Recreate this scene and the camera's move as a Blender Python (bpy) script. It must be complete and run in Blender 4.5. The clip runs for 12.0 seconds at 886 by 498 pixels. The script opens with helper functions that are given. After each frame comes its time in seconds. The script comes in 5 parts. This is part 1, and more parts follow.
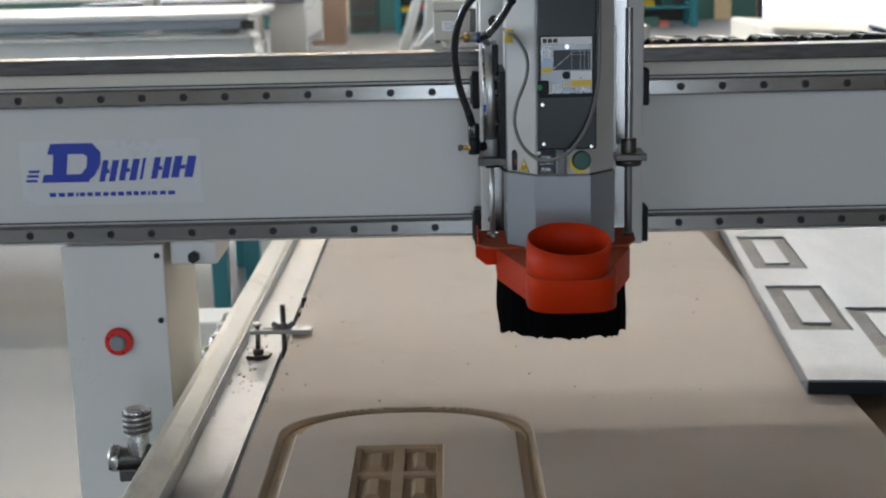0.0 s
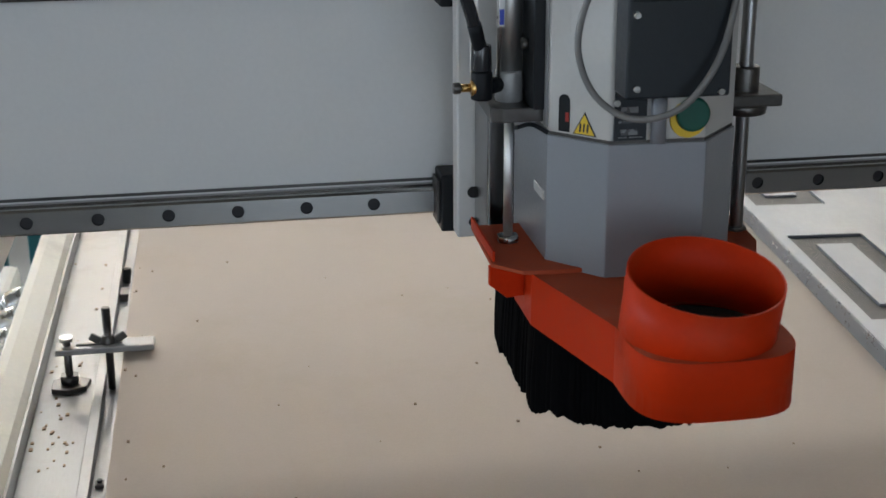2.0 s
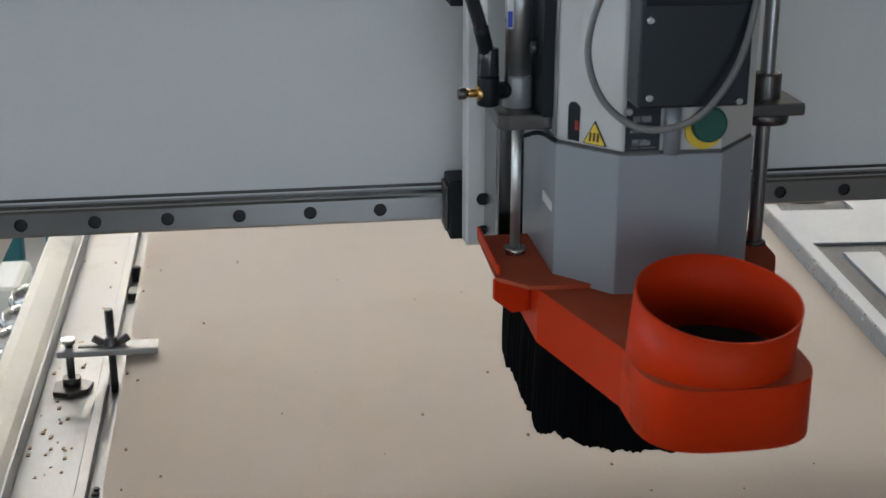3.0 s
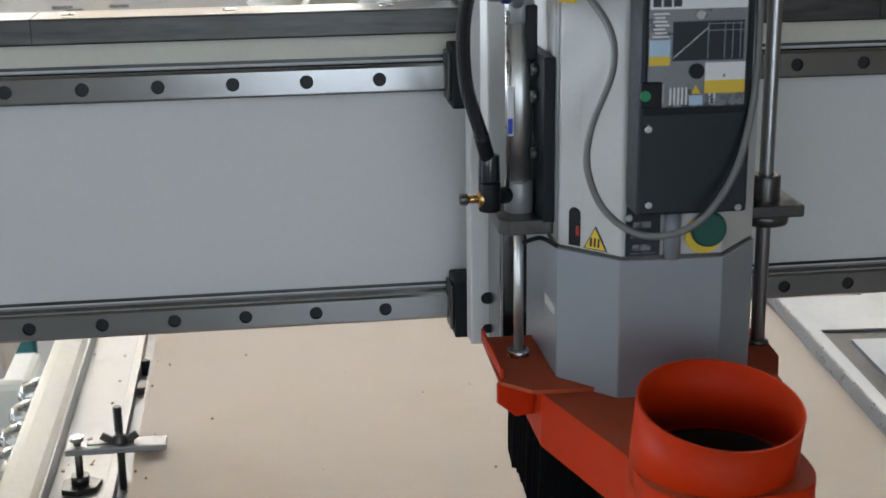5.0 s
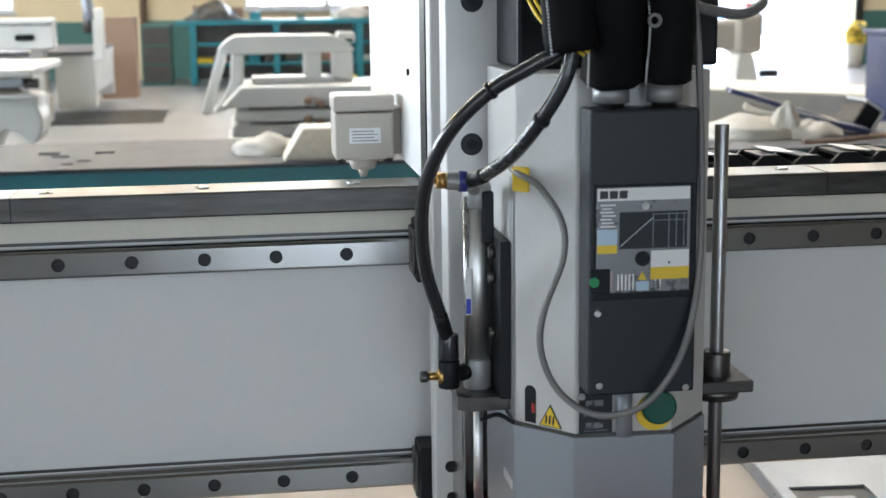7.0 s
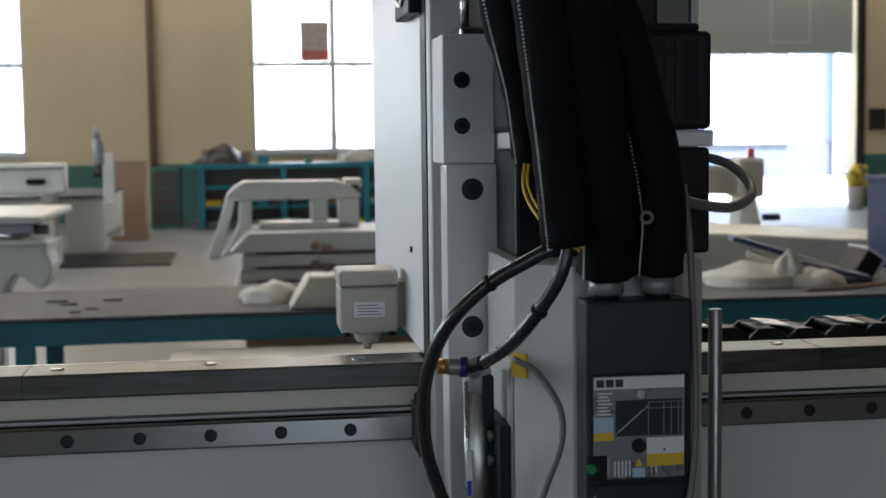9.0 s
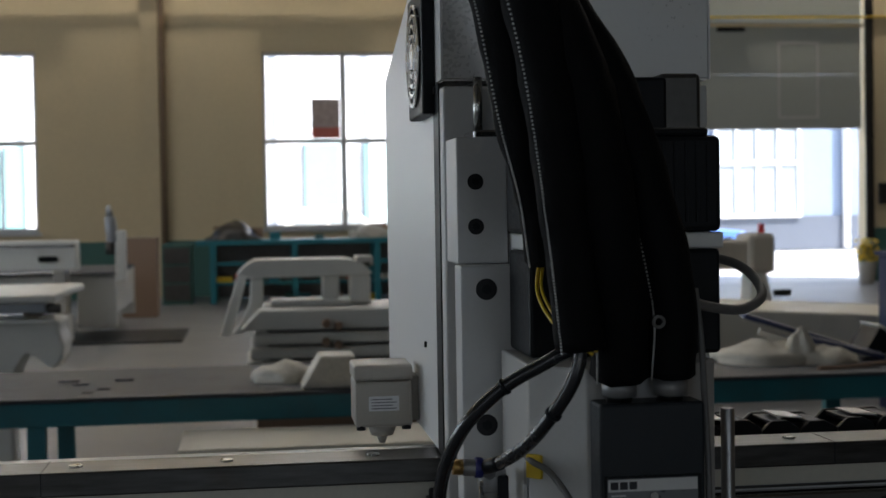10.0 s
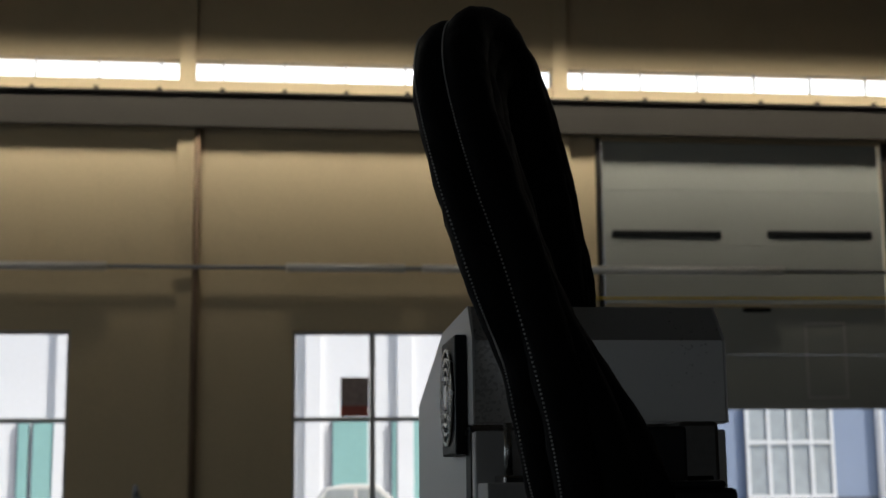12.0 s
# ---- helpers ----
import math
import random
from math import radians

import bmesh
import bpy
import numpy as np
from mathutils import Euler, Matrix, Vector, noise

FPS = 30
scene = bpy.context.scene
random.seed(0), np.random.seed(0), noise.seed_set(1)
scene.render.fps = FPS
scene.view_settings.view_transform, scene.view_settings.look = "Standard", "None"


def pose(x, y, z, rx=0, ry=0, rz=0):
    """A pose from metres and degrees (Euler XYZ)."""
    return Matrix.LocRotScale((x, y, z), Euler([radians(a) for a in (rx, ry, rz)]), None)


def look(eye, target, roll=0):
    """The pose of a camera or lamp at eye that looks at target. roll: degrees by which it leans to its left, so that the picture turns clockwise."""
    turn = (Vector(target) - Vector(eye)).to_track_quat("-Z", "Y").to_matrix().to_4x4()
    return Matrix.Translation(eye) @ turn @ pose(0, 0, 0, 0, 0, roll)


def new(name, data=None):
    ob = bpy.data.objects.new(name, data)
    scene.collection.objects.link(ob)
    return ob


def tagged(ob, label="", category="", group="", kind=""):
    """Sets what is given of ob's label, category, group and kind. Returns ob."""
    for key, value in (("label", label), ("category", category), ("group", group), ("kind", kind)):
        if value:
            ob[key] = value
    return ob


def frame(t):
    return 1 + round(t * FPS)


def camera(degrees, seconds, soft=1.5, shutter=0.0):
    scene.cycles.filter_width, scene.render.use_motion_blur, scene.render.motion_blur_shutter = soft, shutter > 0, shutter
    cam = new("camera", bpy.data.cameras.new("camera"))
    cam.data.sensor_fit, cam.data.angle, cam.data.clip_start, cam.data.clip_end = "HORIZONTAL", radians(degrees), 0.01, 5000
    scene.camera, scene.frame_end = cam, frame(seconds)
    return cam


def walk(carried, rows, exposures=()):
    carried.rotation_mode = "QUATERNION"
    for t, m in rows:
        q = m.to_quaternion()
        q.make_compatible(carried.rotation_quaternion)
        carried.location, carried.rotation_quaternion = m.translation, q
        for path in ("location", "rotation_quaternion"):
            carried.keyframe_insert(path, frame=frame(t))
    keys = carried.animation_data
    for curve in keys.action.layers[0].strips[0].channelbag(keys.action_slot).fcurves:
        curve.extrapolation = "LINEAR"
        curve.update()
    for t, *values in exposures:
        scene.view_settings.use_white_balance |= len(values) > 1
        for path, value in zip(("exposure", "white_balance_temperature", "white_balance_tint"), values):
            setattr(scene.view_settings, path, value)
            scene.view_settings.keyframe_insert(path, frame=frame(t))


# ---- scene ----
cam = camera(35.7, 12.0)
PATH = [
    (0, (0.022, -1.993, 1.427), (0.011, -0.04, 0.996), -1.3),
    (0.5, (0.07, -1.752, 1.399), (0.095, 0.181, 0.888), -1.4),
    (1, (0.04, -1.53, 1.392), (0.032, 0.385, 0.817), -0.4),
    (1.5, (-0.078, -1.282, 1.395), (0.117, 0.624, 0.82), -2.5),
    (2, (-0.133, -1.167, 1.381), (0.179, 0.699, 0.73), -0.4),
    (2.5, (-0.117, -1.124, 1.38), (0.158, 0.742, 0.714), 0.3),
    (4.5, (-0.099, -1.129, 1.394), (0.165, 0.761, 0.794), -0.9),
    (5, (-0.1, -1.126, 1.403), (0.155, 0.777, 0.843), -0.8),
    (5.5, (-0.098, -1.129, 1.412), (0.168, 0.784, 0.896), -0.6),
    (6, (-0.097, -1.139, 1.425), (0.167, 0.79, 0.967), -0.7),
    (6.5, (-0.093, -1.149, 1.433), (0.183, 0.791, 1.031), -0.7),
    (7, (-0.086, -1.156, 1.44), (0.199, 0.789, 1.072), -0.7),
    (9, (-0.086, -1.181, 1.476), (0.197, 0.792, 1.309), -0.7),
    (9.5, (-0.086, -1.187, 1.485), (0.189, 0.79, 1.359), -0.9),
    (10, (-0.091, -1.196, 1.497), (0.179, 0.784, 1.438), -0.9),
    (10.5, (-0.095, -1.209, 1.512), (0.165, 0.774, 1.547), -1.0),
    (11, (-0.099, -1.235, 1.529), (0.138, 0.744, 1.692), -0.8),
    (11.5, (-0.098, -1.257, 1.541), (0.132, 0.712, 1.803), -0.8),
    (12, (-0.104, -1.272, 1.552), (0.127, 0.686, 1.891), -0.6),
]
EXPOSURE = [(0.0, 3.6, 6000, 10), (2.5, 3.67, 5950, 9.5), (5.0, 3.88, 6000, 9.5), (7.2, 4.07, 6050, 9.5), (8.8, 2.85, 6050, 9), (9.5, 2.1, 6100, 9.5), (10.5, 1.25, 6150, 10), (11.5, 0.45, 6250, 10), (12.0, -0.1, 6300, 10)]
cam.data.dof.use_dof, cam.data.dof.focus_distance, cam.data.dof.aperture_fstop = True, 1.15, 15.0
walk(cam, [(t, look(eye, target, roll)) for t, eye, target, roll in PATH], EXPOSURE)

# ---- world, sun, added daylight lamps ----
world = bpy.data.worlds.new("sky")
scene.world = world
world.use_nodes = True
wn = world.node_tree.nodes
sky = wn.new("ShaderNodeTexSky")
sky.sky_type = "NISHITA"
sky.sun_disc = False
sky.sun_elevation, sky.sun_rotation = radians(49.5), radians(126)
world.node_tree.links.new(sky.outputs[0], wn["Background"].inputs[0])
wn["Background"].inputs[1].default_value = 0.15
sun_data = bpy.data.lights.new("sun", "SUN")
sun_data.energy, sun_data.angle, sun_data.color = 4.8, radians(0.5), (1.0, 0.95, 0.88)
sun = new("sun", sun_data)
sun.matrix_world = look((18, -13, 26), (0, 0, 0))


def daylight_lamp(x, y, z, width, height, target, power, tone=(0.84, 0.93, 1.0), spread=180):
    data = bpy.data.lights.new("window_light", "AREA")
    data.shape, data.size, data.size_y, data.energy = "RECTANGLE", width, height, power
    data.color, data.spread = tone, radians(spread)
    lamp = new("window_light", data)
    lamp.matrix_world = look((x, y, z), target)


# Lamps added at unseen south openings to light the gantry's front.
for x, power in ((-8.0, 7.5), (-4.0, 7.5), (4.0, 0.8), (8.0, 0.3)):
    daylight_lamp(x, -8.9, 3.0, 2.6, 3.0, (x, 0, 3.0), power)
# Tall lamp added behind the camera so the rails show a bright streak.
daylight_lamp(0.6, -8.9, 1.95, 1.6, 3.8, (0.6, 0, 1.95), 8.0)
# Lamps added at unseen west openings to light left faces and hall.
for y, power in ((-5.0, 3.0), (0.0, 18), (5.0, 52), (10.0, 58), (16.0, 20)):
    daylight_lamp(-11.9, y, 3.0, 2.6, 3.0, (0, y, 3.0), power)
# Narrow lamp added to brighten the wall just under the crane beam.
daylight_lamp(1.0, 21.7, 10.7, 25.0, 0.6, (1.0, 23.45, 8.2), 225, (1.0, 0.89, 0.71), 46)
# Unseen roof lamps over the hall; the first is narrowed to miss the wall.
daylight_lamp(1.0, 19.2, 10.8, 24.0, 0.7, (1.0, 8.0, 0), 75, (1.0, 0.91, 0.78), 125)
daylight_lamp(1.0, 13.0, 10.94, 24.0, 3.2, (1.0, 13.0, 0), 125, (1.0, 0.93, 0.82))

# ---- materials ----


def material(name, color, rough=0.5, metal=0.0, vary=0.08, scale=6.0, grain=60.0, bump=0.1, stretch=(1, 1, 1), coat=0.0, dirt=None, dirt_amount=0.0, dirt_scale=3.0, depth=0.001, spread=1.0, spec=0.5):
    """Colour with broad and fine variation, uneven gloss and fine relief, in object space."""
    m = bpy.data.materials.new(name)
    m.use_nodes = True
    nt = m.node_tree
    n, l = nt.nodes, nt.links
    p = n["Principled BSDF"]
    tc = n.new("ShaderNodeTexCoord")
    mp = n.new("ShaderNodeMapping")
    mp.inputs["Scale"].default_value = stretch
    l.new(tc.outputs["Object"], mp.inputs["Vector"])
    broad = n.new("ShaderNodeTexNoise")
    broad.inputs["Scale"].default_value, broad.inputs["Detail"].default_value = scale, 4
    fine = n.new("ShaderNodeTexNoise")
    fine.inputs["Scale"].default_value, fine.inputs["Detail"].default_value = grain, 3
    for t in (broad, fine):
        l.new(mp.outputs[0], t.inputs["Vector"])
    mix = n.new("ShaderNodeMath")
    mix.operation = "ADD"
    l.new(broad.outputs["Fac"], mix.inputs[0])
    l.new(fine.outputs["Fac"], mix.inputs[1])
    ramp = n.new("ShaderNodeMapRange")
    ramp.inputs["From Min"].default_value, ramp.inputs["From Max"].default_value = 0.6, 1.4
    ramp.inputs["To Min"].default_value, ramp.inputs["To Max"].default_value = 1 - vary, 1 + vary
    l.new(mix.outputs[0], ramp.inputs["Value"])
    mul = n.new("ShaderNodeVectorMath")
    mul.operation = "SCALE"
    mul.inputs[0].default_value = color
    l.new(ramp.outputs[0], mul.inputs["Scale"])
    last = mul.outputs[0]
    if dirt:
        dn = n.new("ShaderNodeTexNoise")
        dn.inputs["Scale"].default_value, dn.inputs["Detail"].default_value, dn.inputs["Roughness"].default_value = dirt_scale, 8, 0.65
        l.new(tc.outputs["Object"], dn.inputs["Vector"])
        dr = n.new("ShaderNodeMapRange")
        dr.inputs["From Min"].default_value, dr.inputs["From Max"].default_value = 0.52, 0.72
        dr.inputs["To Max"].default_value = dirt_amount
        l.new(dn.outputs["Fac"], dr.inputs["Value"])
        mx = n.new("ShaderNodeMix")
        mx.data_type = "RGBA"
        l.new(dr.outputs[0], mx.inputs["Factor"])
        l.new(last, mx.inputs["A"])
        mx.inputs["B"].default_value = (*dirt, 1)
        last = mx.outputs["Result"]
    l.new(last, p.inputs["Base Color"])
    rr = n.new("ShaderNodeMapRange")
    rr.inputs["From Min"].default_value, rr.inputs["From Max"].default_value = 0.6, 1.4
    rr.inputs["To Min"].default_value, rr.inputs["To Max"].default_value = max(0.03, rough - 0.08 * spread), min(1, rough + 0.1 * spread)
    l.new(mix.outputs[0], rr.inputs["Value"])
    l.new(rr.outputs[0], p.inputs["Roughness"])
    p.inputs["Metallic"].default_value = metal
    p.inputs["Specular IOR Level"].default_value = spec
    p.inputs["Coat Weight"].default_value = coat
    if bump:
        b = n.new("ShaderNodeBump")
        b.inputs["Strength"].default_value, b.inputs["Distance"].default_value = bump, depth
        l.new(mix.outputs[0], b.inputs["Height"])
        l.new(b.outputs[0], p.inputs["Normal"])
    return m


def glowing(name, color, strength):
    m = bpy.data.materials.new(name)
    m.use_nodes = True
    p = m.node_tree.nodes["Principled BSDF"]
    p.inputs["Base Color"].default_value = (*color, 1)
    p.inputs["Emission Color"].default_value = (*color, 1)
    p.inputs["Emission Strength"].default_value = strength
    return m


WHITE = material("white_paint", (0.66, 0.66, 0.655), 0.42, vary=0.03, scale=3, grain=220, bump=0.012, dirt=(0.5, 0.48, 0.43), dirt_amount=0.15)
PANEL = material("white_sheet_metal", (0.72, 0.72, 0.71), 0.32, 0.25, vary=0.02, scale=4, grain=260, bump=0.003)
BRUSHED = material("brushed_white_sheet", (0.87, 0.87, 0.87), 0.36, 0.0, vary=0.02, scale=4, grain=260, bump=0.0, spread=0.4, stretch=(1, 1, 4))
CREAM = material("cream_paint", (0.72, 0.68, 0.58), 0.45, vary=0.05, scale=5, grain=180, bump=0.08, dirt=(0.4, 0.36, 0.3), dirt_amount=0.3)
RAIL = material("ground_steel", (0.33, 0.325, 0.32), 0.19, 1.0, vary=0.05, scale=1.6, grain=30, bump=0.0, stretch=(1, 5, 5), spread=0.35)
SATIN = material("satin_barrel_steel", (0.7, 0.7, 0.69), 0.42, 1.0, vary=0.03, scale=8, grain=90, bump=0.0, spread=0.2)
SHAFT = material("oiled_shaft_steel", (0.36, 0.36, 0.365), 0.34, 1.0, vary=0.05, scale=8, grain=90, bump=0.0, spread=0.2)
BARSTEEL = material("planed_steel", (0.085, 0.083, 0.08), 0.38, 1.0, vary=0.5, scale=1.8, grain=25, bump=0.04, stretch=(1, 7, 7), dirt=(0.075, 0.058, 0.045), dirt_amount=0.7, dirt_scale=5)
CHROME = material("chromed_steel", (0.5, 0.5, 0.49), 0.27, 1.0, vary=0.03, scale=8, grain=90, bump=0.0, spread=0.25)
BOLT = material("blackened_bolt", (0.025, 0.025, 0.027), 0.45, 0.6, vary=0.2, scale=80, grain=300)
ALU = material("aluminium", (0.29, 0.29, 0.29), 0.4, 0.4, vary=0.1, scale=5, grain=60, bump=0.1, stretch=(6, 1, 6), dirt=(0.2, 0.18, 0.15), dirt_amount=0.65, dirt_scale=9)
DARKSTEEL = material("dark_steel", (0.11, 0.105, 0.1), 0.38, 0.8, vary=0.2, scale=12, grain=120, bump=0.15)
BLACK = material("black_plastic", (0.009, 0.0105, 0.0125), 0.46, spec=0.22, vary=0.12, scale=10, grain=250, bump=0.12)
ANODIZED = material("charcoal_housing", (0.018, 0.022, 0.027), 0.38, 0.1, spec=0.35, vary=0.1, scale=8, grain=320, bump=0.08)
ORANGE = material("orange_powder_coat", (0.5, 0.028, 0.0012), 0.5, spec=0.15, vary=0.08, scale=9, grain=200, bump=0.03, dirt=(0.42, 0.09, 0.025), dirt_amount=0.22, dirt_scale=14)
DUSTY = material("dusty_orange_coat", (0.4, 0.075, 0.03), 0.7, spec=0.2, vary=0.1, scale=12, grain=200, bump=0.05, dirt=(0.36, 0.18, 0.11), dirt_amount=0.5, dirt_scale=10)
BRISTLE = material("black_bristle", (0.003, 0.003, 0.0034), 0.95, spec=0.03, vary=0.4, scale=60, grain=400, bump=0.3, stretch=(1, 1, 0.1))
SHROUD = material("grey_lacquer", (0.27, 0.285, 0.31), 0.33, 0.25, vary=0.03, scale=6, grain=300, bump=0.04)
SPINDLE = material("light_grey_cast", (0.5, 0.495, 0.48), 0.4, vary=0.04, scale=6, grain=240, bump=0.015, dirt=(0.38, 0.36, 0.32), dirt_amount=0.2)
MDF = material("raw_mdf", (0.47, 0.395, 0.33), 0.7, vary=0.05, scale=4, grain=350, bump=0.15, dirt=(0.37, 0.285, 0.2), dirt_amount=0.3, dirt_scale=5)
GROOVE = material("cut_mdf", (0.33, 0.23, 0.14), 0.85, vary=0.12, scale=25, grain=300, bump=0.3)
SPOIL = material("brown_spoilboard", (0.22, 0.15, 0.095), 0.75, vary=0.1, scale=6, grain=250, bump=0.2)
LAMINATE = material("brushed_laminate", (0.17, 0.18, 0.2), 0.42, 0.7, vary=0.06, scale=3, grain=80, bump=0.05, stretch=(6, 1, 1), dirt=(0.12, 0.12, 0.13), dirt_amount=0.4, dirt_scale=7, spread=0.8)
POCKET = material("routed_grey", (0.26, 0.25, 0.245), 0.6, 0.2, vary=0.15, scale=14, grain=200, bump=0.25, dirt=(0.12, 0.1, 0.09), dirt_amount=0.6, dirt_scale=18)
HOSE = material("black_air_hose", (0.02, 0.021, 0.024), 0.22, vary=0.1, scale=20, grain=200, bump=0.03, coat=0.2)
SLEEVE = material("black_braided_sleeve", (0.005, 0.005, 0.0055), 0.7, spec=0.12, vary=0.3, scale=40, grain=500, bump=0.5)
STITCH = material("grey_thread", (0.6, 0.6, 0.58), 0.6, vary=0.1)
CABLE = material("grey_cable", (0.16, 0.155, 0.15), 0.45, vary=0.1, scale=30, grain=200)
BRASS = material("brass", (0.55, 0.36, 0.13), 0.3, 1.0, vary=0.1, scale=60, grain=300)
BLUE = material("blue_print", (0.015, 0.045, 0.42), 0.4, vary=0.05, scale=20, grain=200, bump=0)
BLUERING = material("blue_plastic", (0.02, 0.025, 0.16), 0.35, vary=0.05)
STICKER = material("milky_sticker", (0.7, 0.705, 0.72), 0.3, vary=0.02, scale=8, grain=100, bump=0.02)
LABELGREY = material("grey_nameplate", (0.2, 0.205, 0.215), 0.3, 0.6, vary=0.06, scale=30, grain=200, bump=0.02)
LABELWHITE = material("white_label", (0.74, 0.74, 0.73), 0.4, vary=0.03, scale=30, grain=200, bump=0.02)
LABELYELLOW = material("yellow_label", (0.72, 0.5, 0.03), 0.4, vary=0.05, scale=30, grain=200, bump=0.02)
LABELBLUE = material("pale_blue_label", (0.42, 0.55, 0.68), 0.4, vary=0.04)
INK = material("dark_print", (0.03, 0.03, 0.035), 0.5, vary=0.05)
GREEN = material("green_cap", (0.005, 0.08, 0.055), 0.4, vary=0.08, scale=40, grain=200)
RED = material("red_button", (0.6, 0.02, 0.02), 0.3, vary=0.06, scale=30)
TEAL = material("teal_paint", (0.02, 0.17, 0.21), 0.45, vary=0.12, scale=5, grain=150, bump=0.1, dirt=(0.05, 0.1, 0.11), dirt_amount=0.5)
DARKTOP = material("stained_table_top", (0.065, 0.07, 0.082), 0.6, spec=0.25, vary=0.35, scale=4, grain=60, bump=0.2, dirt=(0.03, 0.028, 0.026), dirt_amount=0.8, dirt_scale=5)
CARTON = material("brown_cardboard", (0.28, 0.19, 0.135), 0.85, vary=0.08, scale=4, grain=120)
BAG = material("cream_plastic_film", (0.62, 0.58, 0.5), 0.5, vary=0.12, scale=9, grain=60, bump=0.5, depth=0.01)
BEIGE = material("beige_box", (0.43, 0.4, 0.35), 0.45, vary=0.04, scale=10, grain=240, bump=0.1)
NAVY = material("blue_board", (0.01, 0.02, 0.085), 0.45, vary=0.12, scale=6, grain=80)
WALLPAINT = material("yellow_wall_paint", (0.61, 0.5, 0.32), 0.7, vary=0.06, scale=0.6, grain=14, bump=0.1, dirt=(0.45, 0.36, 0.23), dirt_amount=0.3, dirt_scale=0.8)
# Darkened colour for unseen walls, in place of an unlit hall.
UNLITWALL = material("unlit_grey_brown_wall", (0.2, 0.17, 0.13), 0.8, vary=0.08, scale=0.6, grain=14)
DADO = material("green_dado_paint", (0.05, 0.13, 0.11), 0.6, vary=0.1, scale=1, grain=20)
FLOOR = material("sealed_concrete", (0.19, 0.193, 0.196), 0.38, spec=0.4, vary=0.1, scale=0.9, grain=40, bump=0.05, dirt=(0.15, 0.148, 0.14), dirt_amount=0.35, dirt_scale=0.6)
CONCRETE = material("bright_concrete_yard", (0.55, 0.54, 0.52), 0.8, vary=0.08, scale=0.4, grain=6, bump=0.2)
STEELBEAM = material("grey_painted_beam", (0.03, 0.027, 0.023), 0.65, spec=0.3, vary=0.2, scale=1, grain=20, bump=0.1)
TUBEGLASS = material("white_tube_glass", (0.86, 0.86, 0.84), 0.18, vary=0.02, scale=2, grain=20, bump=0, coat=0.5)
CEILING = material("roof_sheet", (0.22, 0.2, 0.17), 0.6, vary=0.1, scale=0.5, grain=8)
DOORPAINT = material("grey_door_panel", (0.36, 0.38, 0.355), 0.5, vary=0.05, scale=0.8, grain=30, bump=0.05)
FRAME = material("window_frame_grey", (0.5, 0.5, 0.49), 0.4, vary=0.05)
FACADE = material("blue_grey_cladding", (0.23, 0.28, 0.375), 0.6, vary=0.05, scale=0.5, grain=10)
FACADEWHITE = material("white_cladding", (0.78, 0.78, 0.78), 0.6, vary=0.04, scale=0.5, grain=10)
PLINTH = material("dark_grey_plinth", (0.1, 0.112, 0.14), 0.7, vary=0.1, scale=0.6, grain=10)
TURQ = material("turquoise_panel", (0.27, 0.48, 0.45), 0.4, vary=0.05, scale=1, grain=10)
FARGLASS = material("distant_glazing", (0.34, 0.37, 0.38), 0.15, vary=0.18, scale=0.5, grain=3)
POSTER = material("faded_red_poster", (0.5, 0.14, 0.11), 0.6, vary=0.2, scale=8, grain=40)
POSTERTOP = material("faded_grey_poster", (0.42, 0.34, 0.32), 0.6, vary=0.3, scale=14, grain=60)
WHITEMACHINE = material("white_machine_paint", (0.7, 0.69, 0.65), 0.45, vary=0.05, scale=2, grain=60, dirt=(0.45, 0.42, 0.36), dirt_amount=0.3)
GREENLAMP = glowing("green_indicator", (0.01, 0.2, 0.07), 0.004)
FARBLUE = material("blue_car_paint", (0.06, 0.16, 0.5), 0.3, vary=0.04, scale=2, grain=20, bump=0, coat=0.5)
HAZE = glowing("bright_sky_haze", (1.0, 0.985, 0.95), 0.9)
SMUDGED = material("smudged_cream_paint", (0.68, 0.65, 0.57), 0.45, vary=0.06, scale=5, grain=180, bump=0.08, dirt=(0.3, 0.29, 0.26), dirt_amount=0.5, dirt_scale=7)
REDLAMP = glowing("red_indicator", (0.28, 0.02, 0.012), 0.006)

# ---- builders ----


def thing(name, at, label, category, group="", kind=""):
    ob = new(name)
    ob.location = at
    ob.empty_display_size = 0.05
    return tagged(ob, label, category, group, kind)


def part(name, bm, mat, parent=None, label=""):
    """Links a bmesh, built in world places, as one mesh object under a thing or part."""
    me = bpy.data.meshes.new(name)
    bmesh.ops.recalc_face_normals(bm, faces=bm.faces)
    bm.to_mesh(me)
    bm.free()
    for one in (mat if isinstance(mat, (list, tuple)) else (mat,)):
        me.materials.append(one)
    ob = new(name, me)
    if parent:
        ob.parent = parent
        if parent.type == "EMPTY":
            ob.matrix_parent_inverse = Matrix.Translation(-parent.location)
    return tagged(ob, label)


def single(name, bm, mat, label, category, group="", kind=""):
    return tagged(part(name, bm, mat), label, category, group, kind)


def box(x0, x1, y0, y1, z0, z1, bevel=0.002, bm=None, turn=None):
    bm = bm or bmesh.new()
    made = bmesh.ops.create_cube(bm, size=1, matrix=Matrix.LocRotScale(((x0 + x1) / 2, (y0 + y1) / 2, (z0 + z1) / 2), None, (x1 - x0, y1 - y0, z1 - z0)))
    verts = made["verts"]
    if turn:
        bmesh.ops.transform(bm, matrix=turn, verts=verts)
    if bevel:
        edges = list({e for v in verts for e in v.link_edges})
        bmesh.ops.bevel(bm, geom=edges, offset=bevel, segments=2, affect="EDGES", profile=0.5)
    return bm


